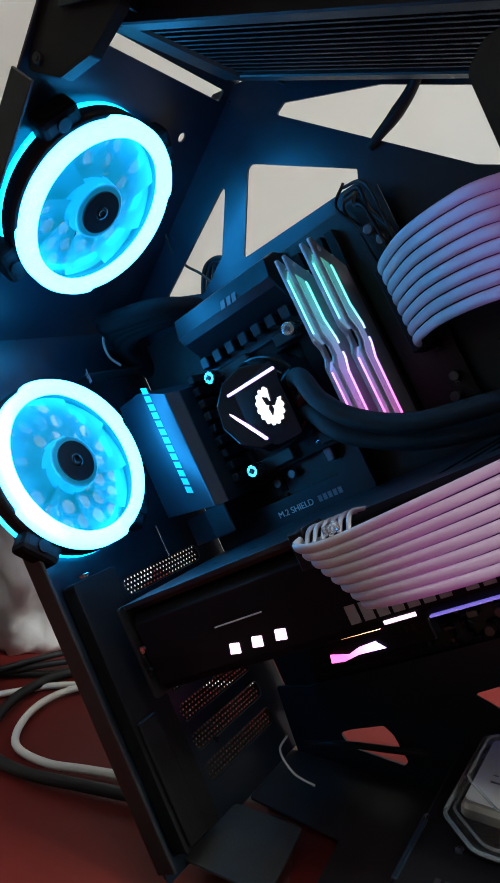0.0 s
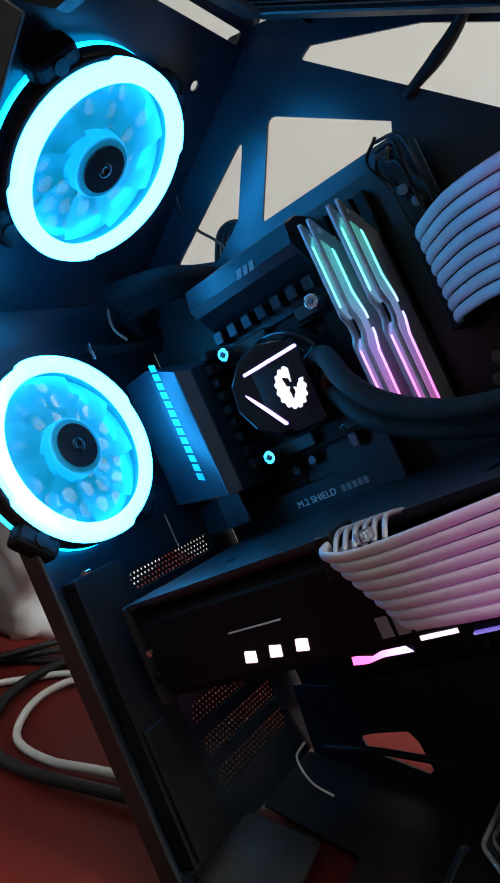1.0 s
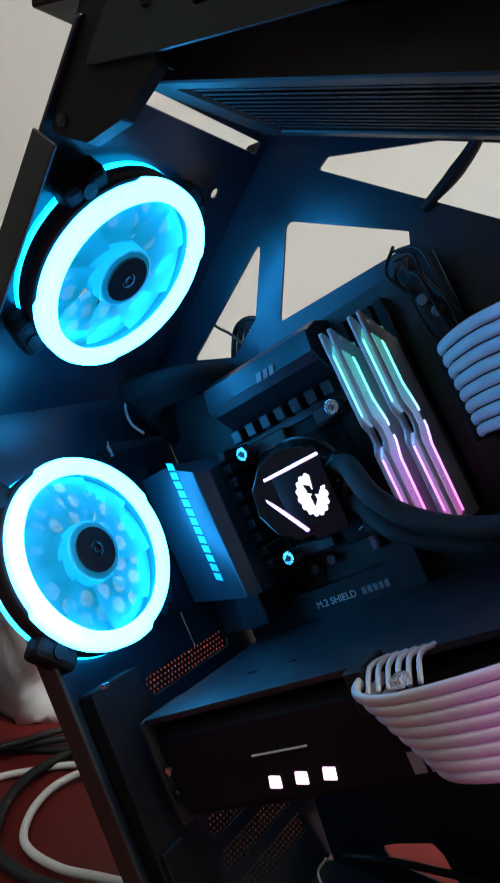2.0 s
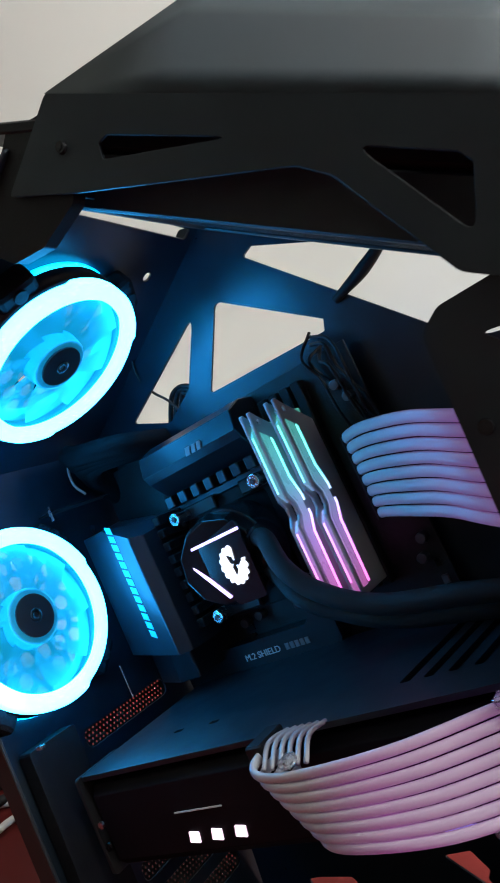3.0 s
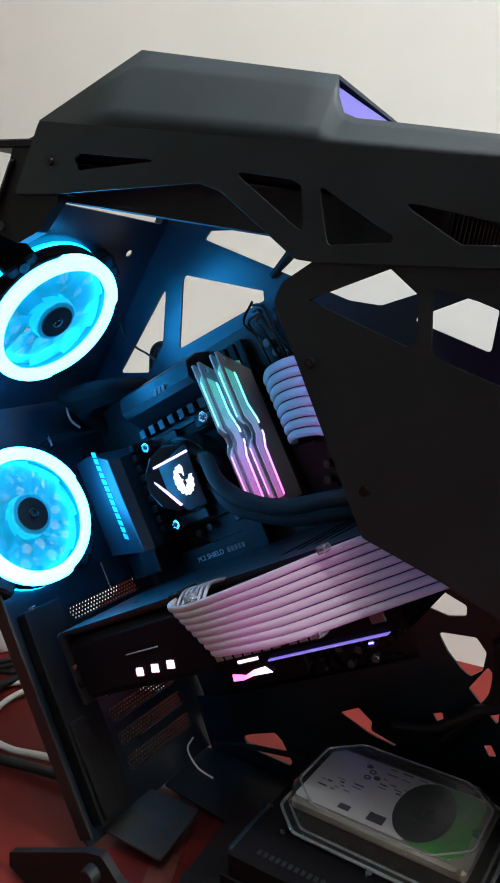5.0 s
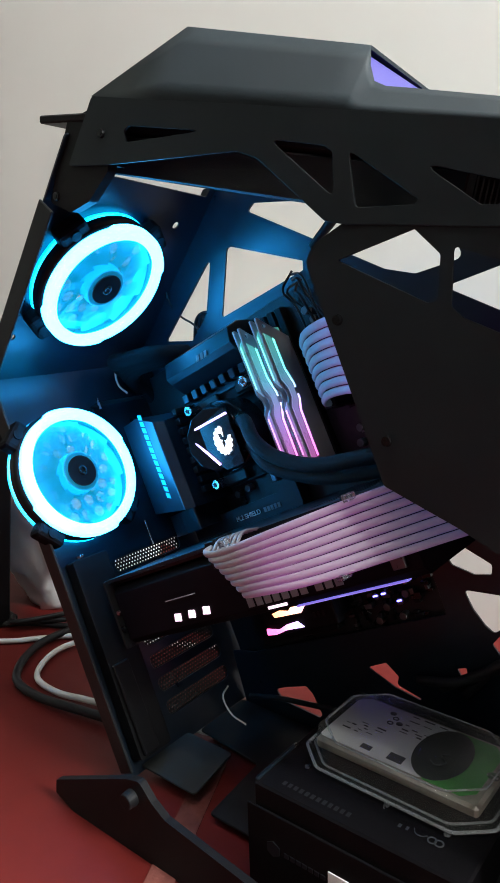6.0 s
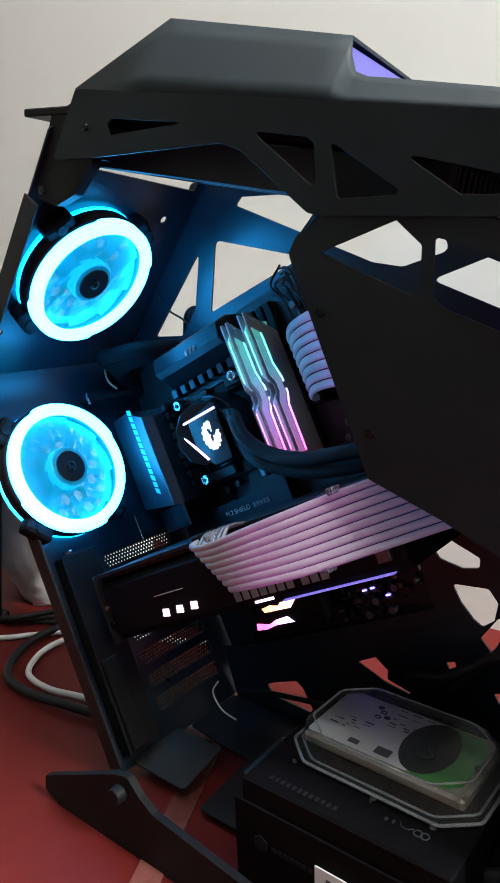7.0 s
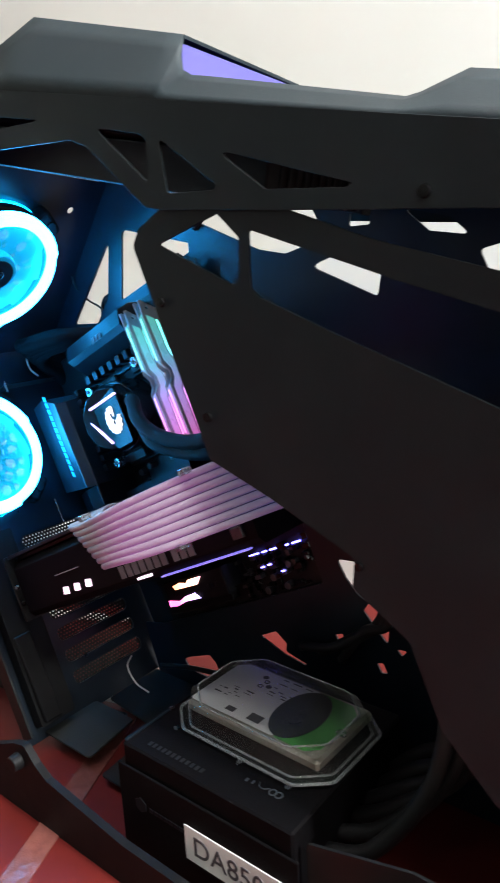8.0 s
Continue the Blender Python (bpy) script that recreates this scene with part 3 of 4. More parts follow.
part("bolt", cyl(0.0070, 0.008, pose(-0.158, -0.004, 0.050, 90, 0, 0), 24, 0.006, bev=0.0008), M_PLASTIC, f)
part("foot", plate(foot_far, [], 0.006, "xz", 0.001), M_PLASTIC, case, "angular black foot rail", pose(0, 0.19, 0))
part("base_plate", plate(rounded([(-0.230, 0.018), (-0.216, 0.077), (-0.163, 0.077), (-0.154, 0.018)], 0.004), [], 0.002, "xy", 0.0004),
     M_GREY, case, "grey steel base plate", pose(0, 0, 0.013))

part("bottom_plate", plate(rounded([(-0.215, 0.092), (-0.140, 0.084), (-0.134, 0.014), (-0.068, 0.014), (-0.068, 0.156), (-0.215, 0.156)], 0.003), [], 0.002, "xy", 0.0004), M_STEEL, case,
     "black steel bottom plate", pose(0, 0, 0.008))
# unseen panel added to keep window light out of the interior
part("unseen_front_block", box(0.400, 0.403, 0.003, 0.178, 0.002, 0.40, 0.0006), M_STEEL, case)
part("bay_cover", plate(rounded([(0.092, 0.002), (0.30, 0.002), (0.30, 0.10), (0.16, 0.10), (0.092, 0.082)], 0.004), [], 0.002, "xz"), M_STEEL, case,
     "black lower bay cover", pose(0, -0.010, 0))

# ---- fans ----
def make_fan(m):
    fan = thing("case_fan", "black case fan with bright cyan light ring", "fan", m, "case fans")
    rings = [(0.0496, 0.003), (0.0506, 0.0), (0.0578, 0.0), (0.0588, 0.002), (0.0588, 0.008), (0.0525, 0.008)]
    bm = lathe([(r, 0.027 - h) for r, h in rings], seg=120)
    for v in bm.verts:
        a, r = math.degrees(math.atan2(v.co.y, v.co.x)) % 360, math.hypot(v.co.x, v.co.y)
        if r > 0.0575 and (20 < a < 105 or 200 < a < 285):
            v.co.x, v.co.y = v.co.x * 1.035, v.co.y * 1.035
    part("light_ring", bm, M_RING, fan, "glowing white-cyan ring with stepped rim")
    part("light_ring", lathe([(0.0515, 0.002), (0.0612, 0.002), (0.0612, 0.006), (0.0515, 0.006)], seg=96), M_RING_BACK, fan, "glowing blue ring at the back")
    part("frame", lathe([(0.0535, 0.0065), (0.0612, 0.0065), (0.0612, 0.0188), (0.0535, 0.0188)], seg=96), M_PLASTIC, fan)
    # glowing blade material stands in for ring light on the frame's inner wall
    part("inner_band", lathe([(0.0526, 0.0070), (0.0533, 0.0070), (0.0533, 0.0186), (0.0526, 0.0186)], seg=96), M_BLADE, fan, "inner wall with cyan ring light put in as glow")
    for k in range(4):
        a = radians(45 + 90 * k)
        bm = box(0.048, 0.072, -0.0140, 0.0140, 0.001, 0.0175, 0.004, seg=2)
        bmesh.ops.bisect_plane(bm, geom=bm.verts[:] + bm.edges[:] + bm.faces[:], plane_co=(0.0572, 0, 0), plane_no=(1, 0, 0), clear_inner=True)
        cyl(0.0045, 0.003, pose(0.065, 0, 0.0175), 20, bm=bm)
        bm.transform(Matrix.Rotation(a, 4, "Z"))
        part("corner_pad", finish(bm), M_PAD, fan)
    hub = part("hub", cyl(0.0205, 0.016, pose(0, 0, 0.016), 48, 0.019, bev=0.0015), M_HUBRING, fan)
    st = part("sticker", cyl(0.0145, 0.0012, pose(0, 0, 0.0246), 48), M_HUB, hub, "dark round hub sticker")
    part("cap", lathe([(0.002, 0.0254), (0.0045, 0.0254), (0.0045, 0.0262), (0.002, 0.0262)], seg=24), M_GLOSS, st)
    for k in range(9):
        bm = bmesh.new()
        a0 = 2 * math.pi * k / 9
        grid = []
        for i in range(7):
            r = 0.0195 + (0.0512 - 0.0195) * i / 6
            row = []
            for j in range(7):
                w = -0.5 + j / 6
                a = a0 + w * (0.90 + 0.10 * i / 6) + 0.28 * (i / 6) ** 1.5
                row.append(bm.verts.new((r * math.cos(a), r * math.sin(a), 0.0140 + w * -0.005 * (1 + 0.2 * i / 6))))
            grid.append(row)
        for i in range(6):
            for j in range(6):
                bm.faces.new((grid[i][j], grid[i + 1][j], grid[i + 1][j + 1], grid[i][j + 1]))
        part("blade", finish(bm, True), M_BLADE, fan, "frosted blade with blue ring light put in as glow")
    for k in range(3):
        a = radians(30 + 120 * k)
        part("strut", tube([(0.0 + 0.014 * math.cos(a), 0.014 * math.sin(a), 0.0035), (0.056 * math.cos(a + 0.3), 0.056 * math.sin(a + 0.3), 0.0035)], 0.0022, 8, 1),
             M_PLASTIC, fan)
    return fan


ZX = Matrix(((0, 0, 1, 0), (1, 0, 0, 0), (0, 1, 0, 0), (0, 0, 0, 1)))   # fan axis from local z to the panel's x
fan1 = make_fan(UPM @ pose(0, 0.071, 0.117) @ ZX)
fan2 = copy_thing(fan1, BM @ pose(-0.190, 0.047, 0.367) @ ZX)

# ---- motherboard ----
YB = 0.168   # its front face
board = thing("motherboard", "black gaming motherboard with dark metal heatsinks", "motherboard", BM)
part("circuit_board", box(-0.181, 0.063, YB, YB + 0.0016, 0.140, 0.444, 0.0003), M_PCB, board)
hs = plate([(0.0, 0.168), (0.0, 0.150), (0.006, 0.134), (0.020, 0.130), (0.026, 0.134), (0.040, 0.150), (0.040, 0.168)], [], 0.090, "xz", 0.0008)
hs.transform(Matrix(((0, 1, 0, -0.106), (0, 0, 1, 0), (-1, 0, 0, 0.442), (0, 0, 0, 1))))
top_hs = part("top_heatsink", finish(hs), M_HEATSINK, board, "dark metal heatsink over the socket")
for i in range(7):
    part("heatsink_tooth", box(-0.104 + 0.0128 * i, -0.0965 + 0.0128 * i, 0.140, 0.168, 0.3945, 0.4035, 0.0008), M_HEATSINK, top_hs)
part("heatsink_ledge", box(-0.1055, -0.0175, 0.152, 0.168, 0.3890, 0.4030, 0.0010), M_HEATSINK, top_hs)
name_bars(top_hs, pose(-0.0610, 0.1297, 0.4215), [(0.0058, 1), (0.0050, 1), (0.0050, 1)], 0.0056, 0.35)
io = plate(rounded([(-0.185, 0.172), (-0.185, 0.127), (-0.151, 0.1165), (-0.1215, 0.1085), (-0.114, 0.116), (-0.112, 0.172)], [0.001, 0.004, 0.004, 0.002, 0.003, 0.001]), [], 0.104, "xy", 0.0008)
for v in io.verts:
    if v.co.z > 0.05:   # the upper end is cut off at a slant
        v.co.z -= max(0.0, (v.co.x + 0.150) * 0.42) + (0.165 - min(v.co.y, 0.165)) * 0.12
    else:
        v.co.z -= (v.co.x + 0.146) * 0.12
io = part("io_cover", finish(io), M_IO, board, "dark brushed angular cover beside the socket", pose(0, 0, 0.303))
part("cover_foot", plate(rounded([(-0.180, 0.172), (-0.180, 0.140), (-0.146, 0.124), (-0.126, 0.124), (-0.122, 0.172)], 0.002), [], 0.022, "xy", 0.0006), M_HEATSINK, io, "dark lower end piece", pose(0, 0, -0.025))
for k in range(9):
    part("fin", box(-0.1125, -0.1065, 0.128, 0.167, 0.006 + 0.0098 * k, 0.0125 + 0.0098 * k, 0.0008), M_PLASTIC, io)
for i in range(13):
    bm = bmesh.new()
    box(-0.1455, -0.1385, 0.0, 0.0006, 0.3165 + 0.0067 * i, 0.3215 + 0.0067 * i, bm=bm)
    for v in bm.verts:
        v.co.z += (v.co.x + 0.1420) * -0.35
        v.co.y += 0.1161 - (v.co.x + 0.150) * 0.28
    part("stripe", finish(bm), M_STRIPE, io, "printed cyan stripe", pose(0, 0, -0.303))
part("shield_tab", box(-0.1745, -0.1710, 0.0975, 0.0985, 0.4230, 0.4345, 0.0003), M_CHROME, board, "bright steel tab")
part("shield_tab", box(-0.1860, -0.1700, 0.0975, 0.1700, 0.4295, 0.4305, 0.0002), M_PLASTIC, board)
clip = part("retention_clip", box(-0.052, -0.046, 0.1585, 0.168, 0.294, 0.306, 0.001), M_CAN, board, "small bright metal clip")
part("clip_hook", tube([(-0.055, 0.158, 0.306), (-0.051, 0.155, 0.311), (-0.045, 0.155, 0.310), (-0.044, 0.158, 0.305)], 0.0011, 8, 5), M_CHROME, clip)
# bright rod added in place of a highlight along the tray's edge
part("tray_edge_glint", tube([(0.0592, 0.1655, 0.412), (0.0565, 0.1660, 0.390)], 0.0007, 8, 1), M_CHROME, board, "thin chrome rod put in for a highlight on the tray edge")
part("shield_edge", box(-0.1865, -0.1855, 0.112, 0.1135, 0.281, 0.306, 0.0003), M_CHROME, board, "bright steel shield edge")
for i in range(4):
    part("choke_row", box(-0.111, -0.103, 0.150, YB, 0.312 + 0.022 * i, 0.328 + 0.022 * i, 0.001), M_PLASTIC, board)
shield = part("m2_shield", plate(rounded([(-0.165, 0.258), (-0.028, 0.258), (-0.022, 0.268), (-0.022, 0.296), (-0.032, 0.296), (-0.045, 0.284), (-0.165, 0.284)], 0.002),
                                 [], 0.016, "xz", 0.001), M_SHIELD, board, "dark metal drive shield", pose(0, 0.152, 0))
text_mesh("lettering", "M.2 SHIELD", 0.0066, M_PRINT, shield, pose(-0.0885, -0.0006, 0.2735, 90, 0, 0))
name_bars(shield, pose(-0.0675, -0.0006, 0.2712), [(0.0044, 1)] * 5, 0.0046)
part("expansion_slot", box(-0.135, -0.04, 0.157, YB, 0.246, 0.254, 0.001), M_PLASTIC, board)
part("expansion_slot", box(-0.135, -0.04, 0.157, YB, 0.150, 0.158, 0.001), M_PLASTIC, board)
for i in range(4):
    part("memory_slot", box(-0.010 + 0.0095 * i, -0.003 + 0.0095 * i, 0.159, YB, 0.290, 0.434, 0.0006), M_PLASTIC, board)
part("power_socket", box(0.044, 0.056, 0.152, YB, 0.332, 0.386, 0.0008), M_PLASTIC, board)
rnd = random.Random(5)
bm_can = cyl(0.0034, 0.008, pose(0, -0.004, 0, 90, 0, 0), 16, bev=0.0005)
can0 = part("capacitor", bm_can, M_CAN, board, "", pose(-0.04, YB, 0.396))
for x, z in ((-0.032, 0.392), (-0.036, 0.385), (-0.019, 0.398), (0.008, 0.171), (0.0165, 0.1715), (0.014, 0.160), (0.029, 0.163), (0.036, 0.168), (0.002, 0.150), (0.026, 0.150), (-0.100, 0.296),
             (-0.085, 0.298), (0.052, 0.41), (0.047, 0.42), (0.055, 0.31), (0.05, 0.298)):
    c = new("capacitor", can0.data)
    c.parent, c.matrix_basis = board, pose(x, YB, z)
for k in range(70):
    x, z = rnd.uniform(-0.11, 0.058), rnd.uniform(0.146, 0.436)
    if -0.1 < x < 0.03 and 0.255 < z < 0.43:
        continue
    w, h, d = rnd.uniform(0.002, 0.007), rnd.uniform(0.002, 0.007), rnd.uniform(0.001, 0.003)
    part("chip", box(x, x + w, YB - d, YB, z, z + h, 0.0003), rnd.choice([M_PLASTIC, M_GLOSS, M_CAN, M_PLASTIC]), board)
part("socket_frame", plate(rounded([(-0.106, 0.304), (-0.015, 0.304), (-0.015, 0.395), (-0.106, 0.395)], 0.01),
                           [rounded([(-0.09, 0.32), (-0.03, 0.32), (-0.03, 0.38), (-0.09, 0.38)], 0.004)], 0.004, "xz", 0.0006), M_PLASTIC, board, "", pose(0, 0.155, 0))

M_BOARD_LED = mat("board_light", (0.3, 0.3, 0.6), 0.4, 0.0, 0.0, emit=(0.16, 0.14, 1.0), emit_strength=7.0)
for x, w in ((-0.008, 0.012), (0.008, 0.006), (0.018, 0.012), (0.034, 0.007), (0.045, 0.010)):
    part("board_light", box(x, x + w, YB - 0.004, YB - 0.002, 0.1830, 0.1846, 0.0003), M_BOARD_LED, board, "small blue board light")
for x, z in ((0.008, 0.1755), (0.0165, 0.176), (0.029, 0.1675)):
    part("board_light", box(x - 0.0022, x + 0.0022, YB - 0.0095, YB - 0.0082, z - 0.0045, z - 0.0030, 0.0003), M_BOARD_LED, board, "small blue board light")
part("trace", tube([(-0.030, YB - 0.0008, 0.182), (-0.022, YB - 0.0008, 0.180), (-0.018, YB - 0.0008, 0.165), (-0.008, YB - 0.0008, 0.156)], 0.0006, 6, 2), M_CAN, board)
for k in range(70):
    x, z = rnd.uniform(-0.03, 0.058), rnd.uniform(0.143, 0.184)
    part("chip", box(x, x + rnd.uniform(0.002, 0.008), YB - rnd.uniform(0.002, 0.008), YB, z, z + rnd.uniform(0.002, 0.006), 0.0003), rnd.choice([M_CAN, M_GLOSS, M_PLASTIC, M_PLASTIC]), board)

# ---- memory ----
def make_memory(m):
    """One module with a faceted metal spreader; z runs along it, y towards the board."""
    mod = thing("memory_module", "silver memory module with faceted heatspreader and light bar", "memory module", m, "memory modules")
    out = [(0.040, 0.0), (0.003, 0.0), (0.0, 0.004), (0.0, 0.054), (0.0045, 0.060), (0.0045, 0.066), (0.0, 0.072), (0.0, 0.131), (0.003, 0.1315), (0.010, 0.127), (0.040, 0.111)]
    for sx in (-1, 1):
        bm = plate(out, [[(0.0075 + 0.0016 * math.cos(a), 0.1235 + 0.0016 * math.sin(a)) for a in (k * math.pi / 5 for k in range(10))]], 0.0022, "yz", 0.0006)
        bm.transform(pose(0.0042 if sx > 0 else -0.0020, 0, 0))
        part("heatspreader", finish(bm), M_SILVER, mod)
        # raised frosted band and the bright line beside it, both bent at the waist
        band = [(0.0025, 0.117), (0.0100, 0.113), (0.0100, 0.083), (0.0150, 0.069), (0.0150, 0.058), (0.0100, 0.048), (0.0090, 0.005), (0.0025, 0.005), (0.0025, 0.051),
                (0.0075, 0.059), (0.0075, 0.067), (0.0025, 0.075)]
        bm = plate(band, [], 0.0010, "yz", 0.0004)
        bm.transform(pose(0.0050 if sx > 0 else -0.0040, 0, 0))
        part("diffuser", finish(bm), M_RAM_DIFF, mod, "frosted coloured band")
        line = [(0.0120, 0.112), (0.0120, 0.084), (0.0168, 0.070), (0.0168, 0.0665), (0.0182, 0.0665), (0.0182, 0.0705), (0.0136, 0.0845), (0.0136, 0.110)]
        low = [(0.0110, 0.006), (0.0120, 0.047), (0.0168, 0.057), (0.0168, 0.0605), (0.0182, 0.0605), (0.0182, 0.0565), (0.0136, 0.0465), (0.0126, 0.006)]
        for q in (line, low):
            bm = plate(q, [], 0.0011, "yz", 0.0002)
            bm.transform(pose(0.0051 if sx > 0 else -0.0040, 0, 0))
            part("light_bar", finish(bm), M_RAM_LED, mod, "thin bright light line")
    for z0, z1 in ((0.0035, 0.0565), (0.0695, 0.1220)):
        bm = bmesh.new()
        sec = [(-0.0019, 0.030), (-0.0019, 0.002), (-0.0009, -0.0010), (0.0009, -0.0010), (0.0019, 0.002), (0.0019, 0.030)]
        inner = z1 if z0 < 0.05 else z0
        ends = []
        for z in (z0, z0 + 0.006, z1 - 0.006, z1):
            dy = 0.006 if abs(z - inner) < 0.001 or z > 0.12 else 0.0
            ends.append([bm.verts.new((x, min(y + dy, 0.030), z)) for x, y in sec])
        for a, b in zip(ends, ends[1:]):
            for k in range(6):
                bm.faces.new((a[k], a[(k + 1) % 6], b[(k + 1) % 6], b[k]))
        bm.faces.new(ends[0]), bm.faces.new(ends[-1])
        part("diffuser", finish(bm), M_RAM_DIFF, mod, "faceted coloured diffuser")
        bm = box(-0.0006, 0.0006, -0.0014, -0.0002, z0 + 0.007, z1 - 0.007, 0.0002)
        part("light_bar", bm, M_RAM_LED, mod, "thin bright light line")
    part("spine", box(-0.0018, 0.0018, 0.010, 0.038, 0.001, 0.110), M_PLASTIC, mod)
    part("contact_board", box(-0.0006, 0.0006, 0.038, 0.046, 0.003, 0.130), M_PCB, mod)
    return mod


ram1 = make_memory(BM @ pose(-0.001, 0.1225, 0.295))
ram2 = copy_thing(ram1, BM @ pose(0.0195, 0.1225, 0.295))

# ---- liquid cooler ----
cooler = thing("liquid_cooler", "black liquid cooler with lit pump head and slanted radiator", "cooler", BM)
bm = cyl(0.033, 0.026, pose(-0.057, 0.1355, 0.348, 90, 0, 0), 64, bev=0.0015)
cyl(0.0325, 0.014, pose(-0.057, 0.1155, 0.348, 90, 0, 12), 11, 0.0285, bm=bm, bev=0.001)
pump = part("pump_head", bm, M_GLOSS, cooler, "round glossy black pump head")
tri = rounded([(-0.083, 0.3585), (-0.030, 0.370), (-0.030, 0.318), (-0.052, 0.318)], 0.003)
part("face_plate", plate(tri, [], 0.002, "xz", 0.0006), M_GLOSS, pump, "", pose(0, 0.1065, 0))


def bar2(x0, z0, x1, z1, w, y, name, material, parent):
    d = Vector((x1 - x0, 0, z1 - z0))
    ob = part(name, box(0, d.length, -0.0012, 0.0012, -w / 2, w / 2, 0.0005), material, parent, "", pose(x0, y, z0, 0, -math.degrees(math.atan2(d.z, d.x)), 0))
    return ob


bar2(-0.0705, 0.3625, -0.029, 0.3635, 0.0020, 0.1058, "light_bar", M_PUMP_LED, pump)
bar2(-0.0785, 0.3565, -0.056, 0.3245, 0.0020, 0.1058, "light_bar", M_PUMP_LED, pump)
emb = []
for k in range(64):
    a = radians(70 + 300 * k / 63)
    q = 0.9 + 0.16 * abs(math.sin(7.5 * a))
    emb.append((-0.0435 + 0.0098 * q * math.cos(a), 0.343 + 0.0125 * q * math.sin(a)))
for k in range(40, -1, -1):
    a = radians(70 + 300 * k / 40)
    r = 0.42 + 0.2 * math.sin(3 * a + 1) + 0.06 * math.sin(9 * a)
    emb.append((-0.0425 + 0.0098 * r * math.cos(a), 0.344 + 0.0125 * r * math.sin(a)))
part("emblem", plate(emb, [], 0.0012, "xz", 0), M_EMBLEM, pump, "glowing white curved emblem", pose(0, 0.1052, 0))
for x, z in ((-0.098, 0.3865), (-0.098, 0.3115), (-0.023, 0.3865), (-0.023, 0.3115)):
    s = part("thumb_screw", cyl(0.0048, 0.016, pose(x, 0.142, z, 90, 0, 0), 24, bev=0.0006), M_CHROME, cooler, "bright steel thumb screw")
    bm = cyl(0.0022, 0.001, pose(x, 0.1336, z, 90, 0, 0), 4)
    part("recess", bm, M_INK, s)
    part("bracket_arm", box(min(x, -0.057) + (0 if x < -0.06 else 0.012), max(x, -0.057) - (0.012 if x < -0.06 else 0), 0.148, 0.152, z - 0.005, z + 0.005, 0.001), M_STEEL, cooler)
part("tube", tube([(-0.030, 0.120, 0.352), (-0.018, 0.112, 0.350), (-0.006, 0.100, 0.330), (0.012, 0.098, 0.310), (0.045, 0.098, 0.293), (0.10, 0.100, 0.283),
                   (0.17, 0.11, 0.262), (0.23, 0.12, 0.225), (0.30, 0.13, 0.17), (0.36, 0.14, 0.12)], 0.0062, 16), M_RUBBER, cooler, "black rubber hose")
part("tube", tube([(-0.034, 0.124, 0.338), (-0.022, 0.116, 0.326), (-0.008, 0.108, 0.309), (0.012, 0.108, 0.295), (0.045, 0.108, 0.281), (0.10, 0.112, 0.270),
                   (0.17, 0.12, 0.250), (0.23, 0.13, 0.210), (0.30, 0.14, 0.155), (0.36, 0.15, 0.105)], 0.0062, 16), M_RUBBER, cooler, "black rubber hose")
for z in (0.352, 0.338):
    part("hose_fitting", cyl(0.0078, 0.012, pose(-0.028, 0.1195, z, 0, 70, 0), 24, bev=0.001), M_GLOSS, cooler)
# radiator below the cover, along its slope; placed in the world and taken back into the cooler's frame
RADM = BM.inverted() @ pose(-0.216, 0.028, 0.506, 0, 12.6, 0)
rad = part("radiator", box(0.0, 0.275, 0.0, 0.012, 0.0, 0.027, 0.001), M_STEEL, cooler, "black radiator with fine fins", RADM)
part("side_rail", box(0.0, 0.275, 0.108, 0.12, 0.0, 0.027, 0.001), M_STEEL, rad)
part("end_tank", box(-0.012, 0.008, 0.002, 0.118, 0.0, 0.027, 0.002), M_STEEL, rad)
for k in range(12):
    part("water_channel", box(0.008, 0.275, 0.0125 + 0.008 * k, 0.0148 + 0.008 * k, 0.0018, 0.026), M_FINS, rad)
for k in range(2):
    part("radiator_fan", box(0.012 + 0.122 * k, 0.130 + 0.122 * k, 0.001, 0.119, 0.0275, 0.052, 0.003), M_PLASTIC, rad, "black fan frame on the radiator")
bm = bmesh.new()
for k in range(11):
    for j in range(130):
        x = 0.009 + 0.00204 * j
        vs = [bm.verts.new(p) for p in ((x, 0.0148 + 0.008 * k, 0.002), (x + 0.001, 0.0205 + 0.008 * k, 0.002), (x + 0.001, 0.0205 + 0.008 * k, 0.025), (x, 0.0148 + 0.008 * k, 0.025))]
        bm.faces.new(vs)
part("fin_core", finish(bm), M_FINS, rad)["kind"] = "stuff"

# ---- graphics card ----
card = thing("graphics_card", "long black graphics card with three small lights", "graphics card", BM)
part("shroud", plate(rounded([(0.030, 0.207), (0.150, 0.207), (0.160, 0.214), (0.160, 0.258), (0.030, 0.258), (0.026, 0.252), (0.026, 0.212)], 0.002), [], 0.296, "yz", 0.001),
     M_SHROUD, card, "black plastic shroud", pose(0.142, 0, 0))
part("backplate", plate(rounded([(-0.156, 0.024), (0.140, 0.024), (0.146, 0.030), (0.146, 0.150), (0.138, 0.158), (-0.156, 0.158)], 0.003),
                        [rounded([(-0.105 + 0.03 * k, 0.060), (-0.098 + 0.03 * k, 0.060), (-0.098 + 0.03 * k, 0.064), (-0.105 + 0.03 * k, 0.064)], 0.001) for k in range(2)]
                        + [rounded([(0.06 + 0.013 * k, 0.05), (0.066 + 0.013 * k, 0.05), (0.080 + 0.013 * k, 0.13), (0.074 + 0.013 * k, 0.13)], 0.002) for k in range(4)],
                        0.003, "xy", 0.0005), M_SHIELD, card, "black metal backplate", pose(0, 0, 0.263))
part("circuit_board", box(-0.156, 0.135, 0.034, 0.163, 0.2595, 0.2622), M_PCB, card)
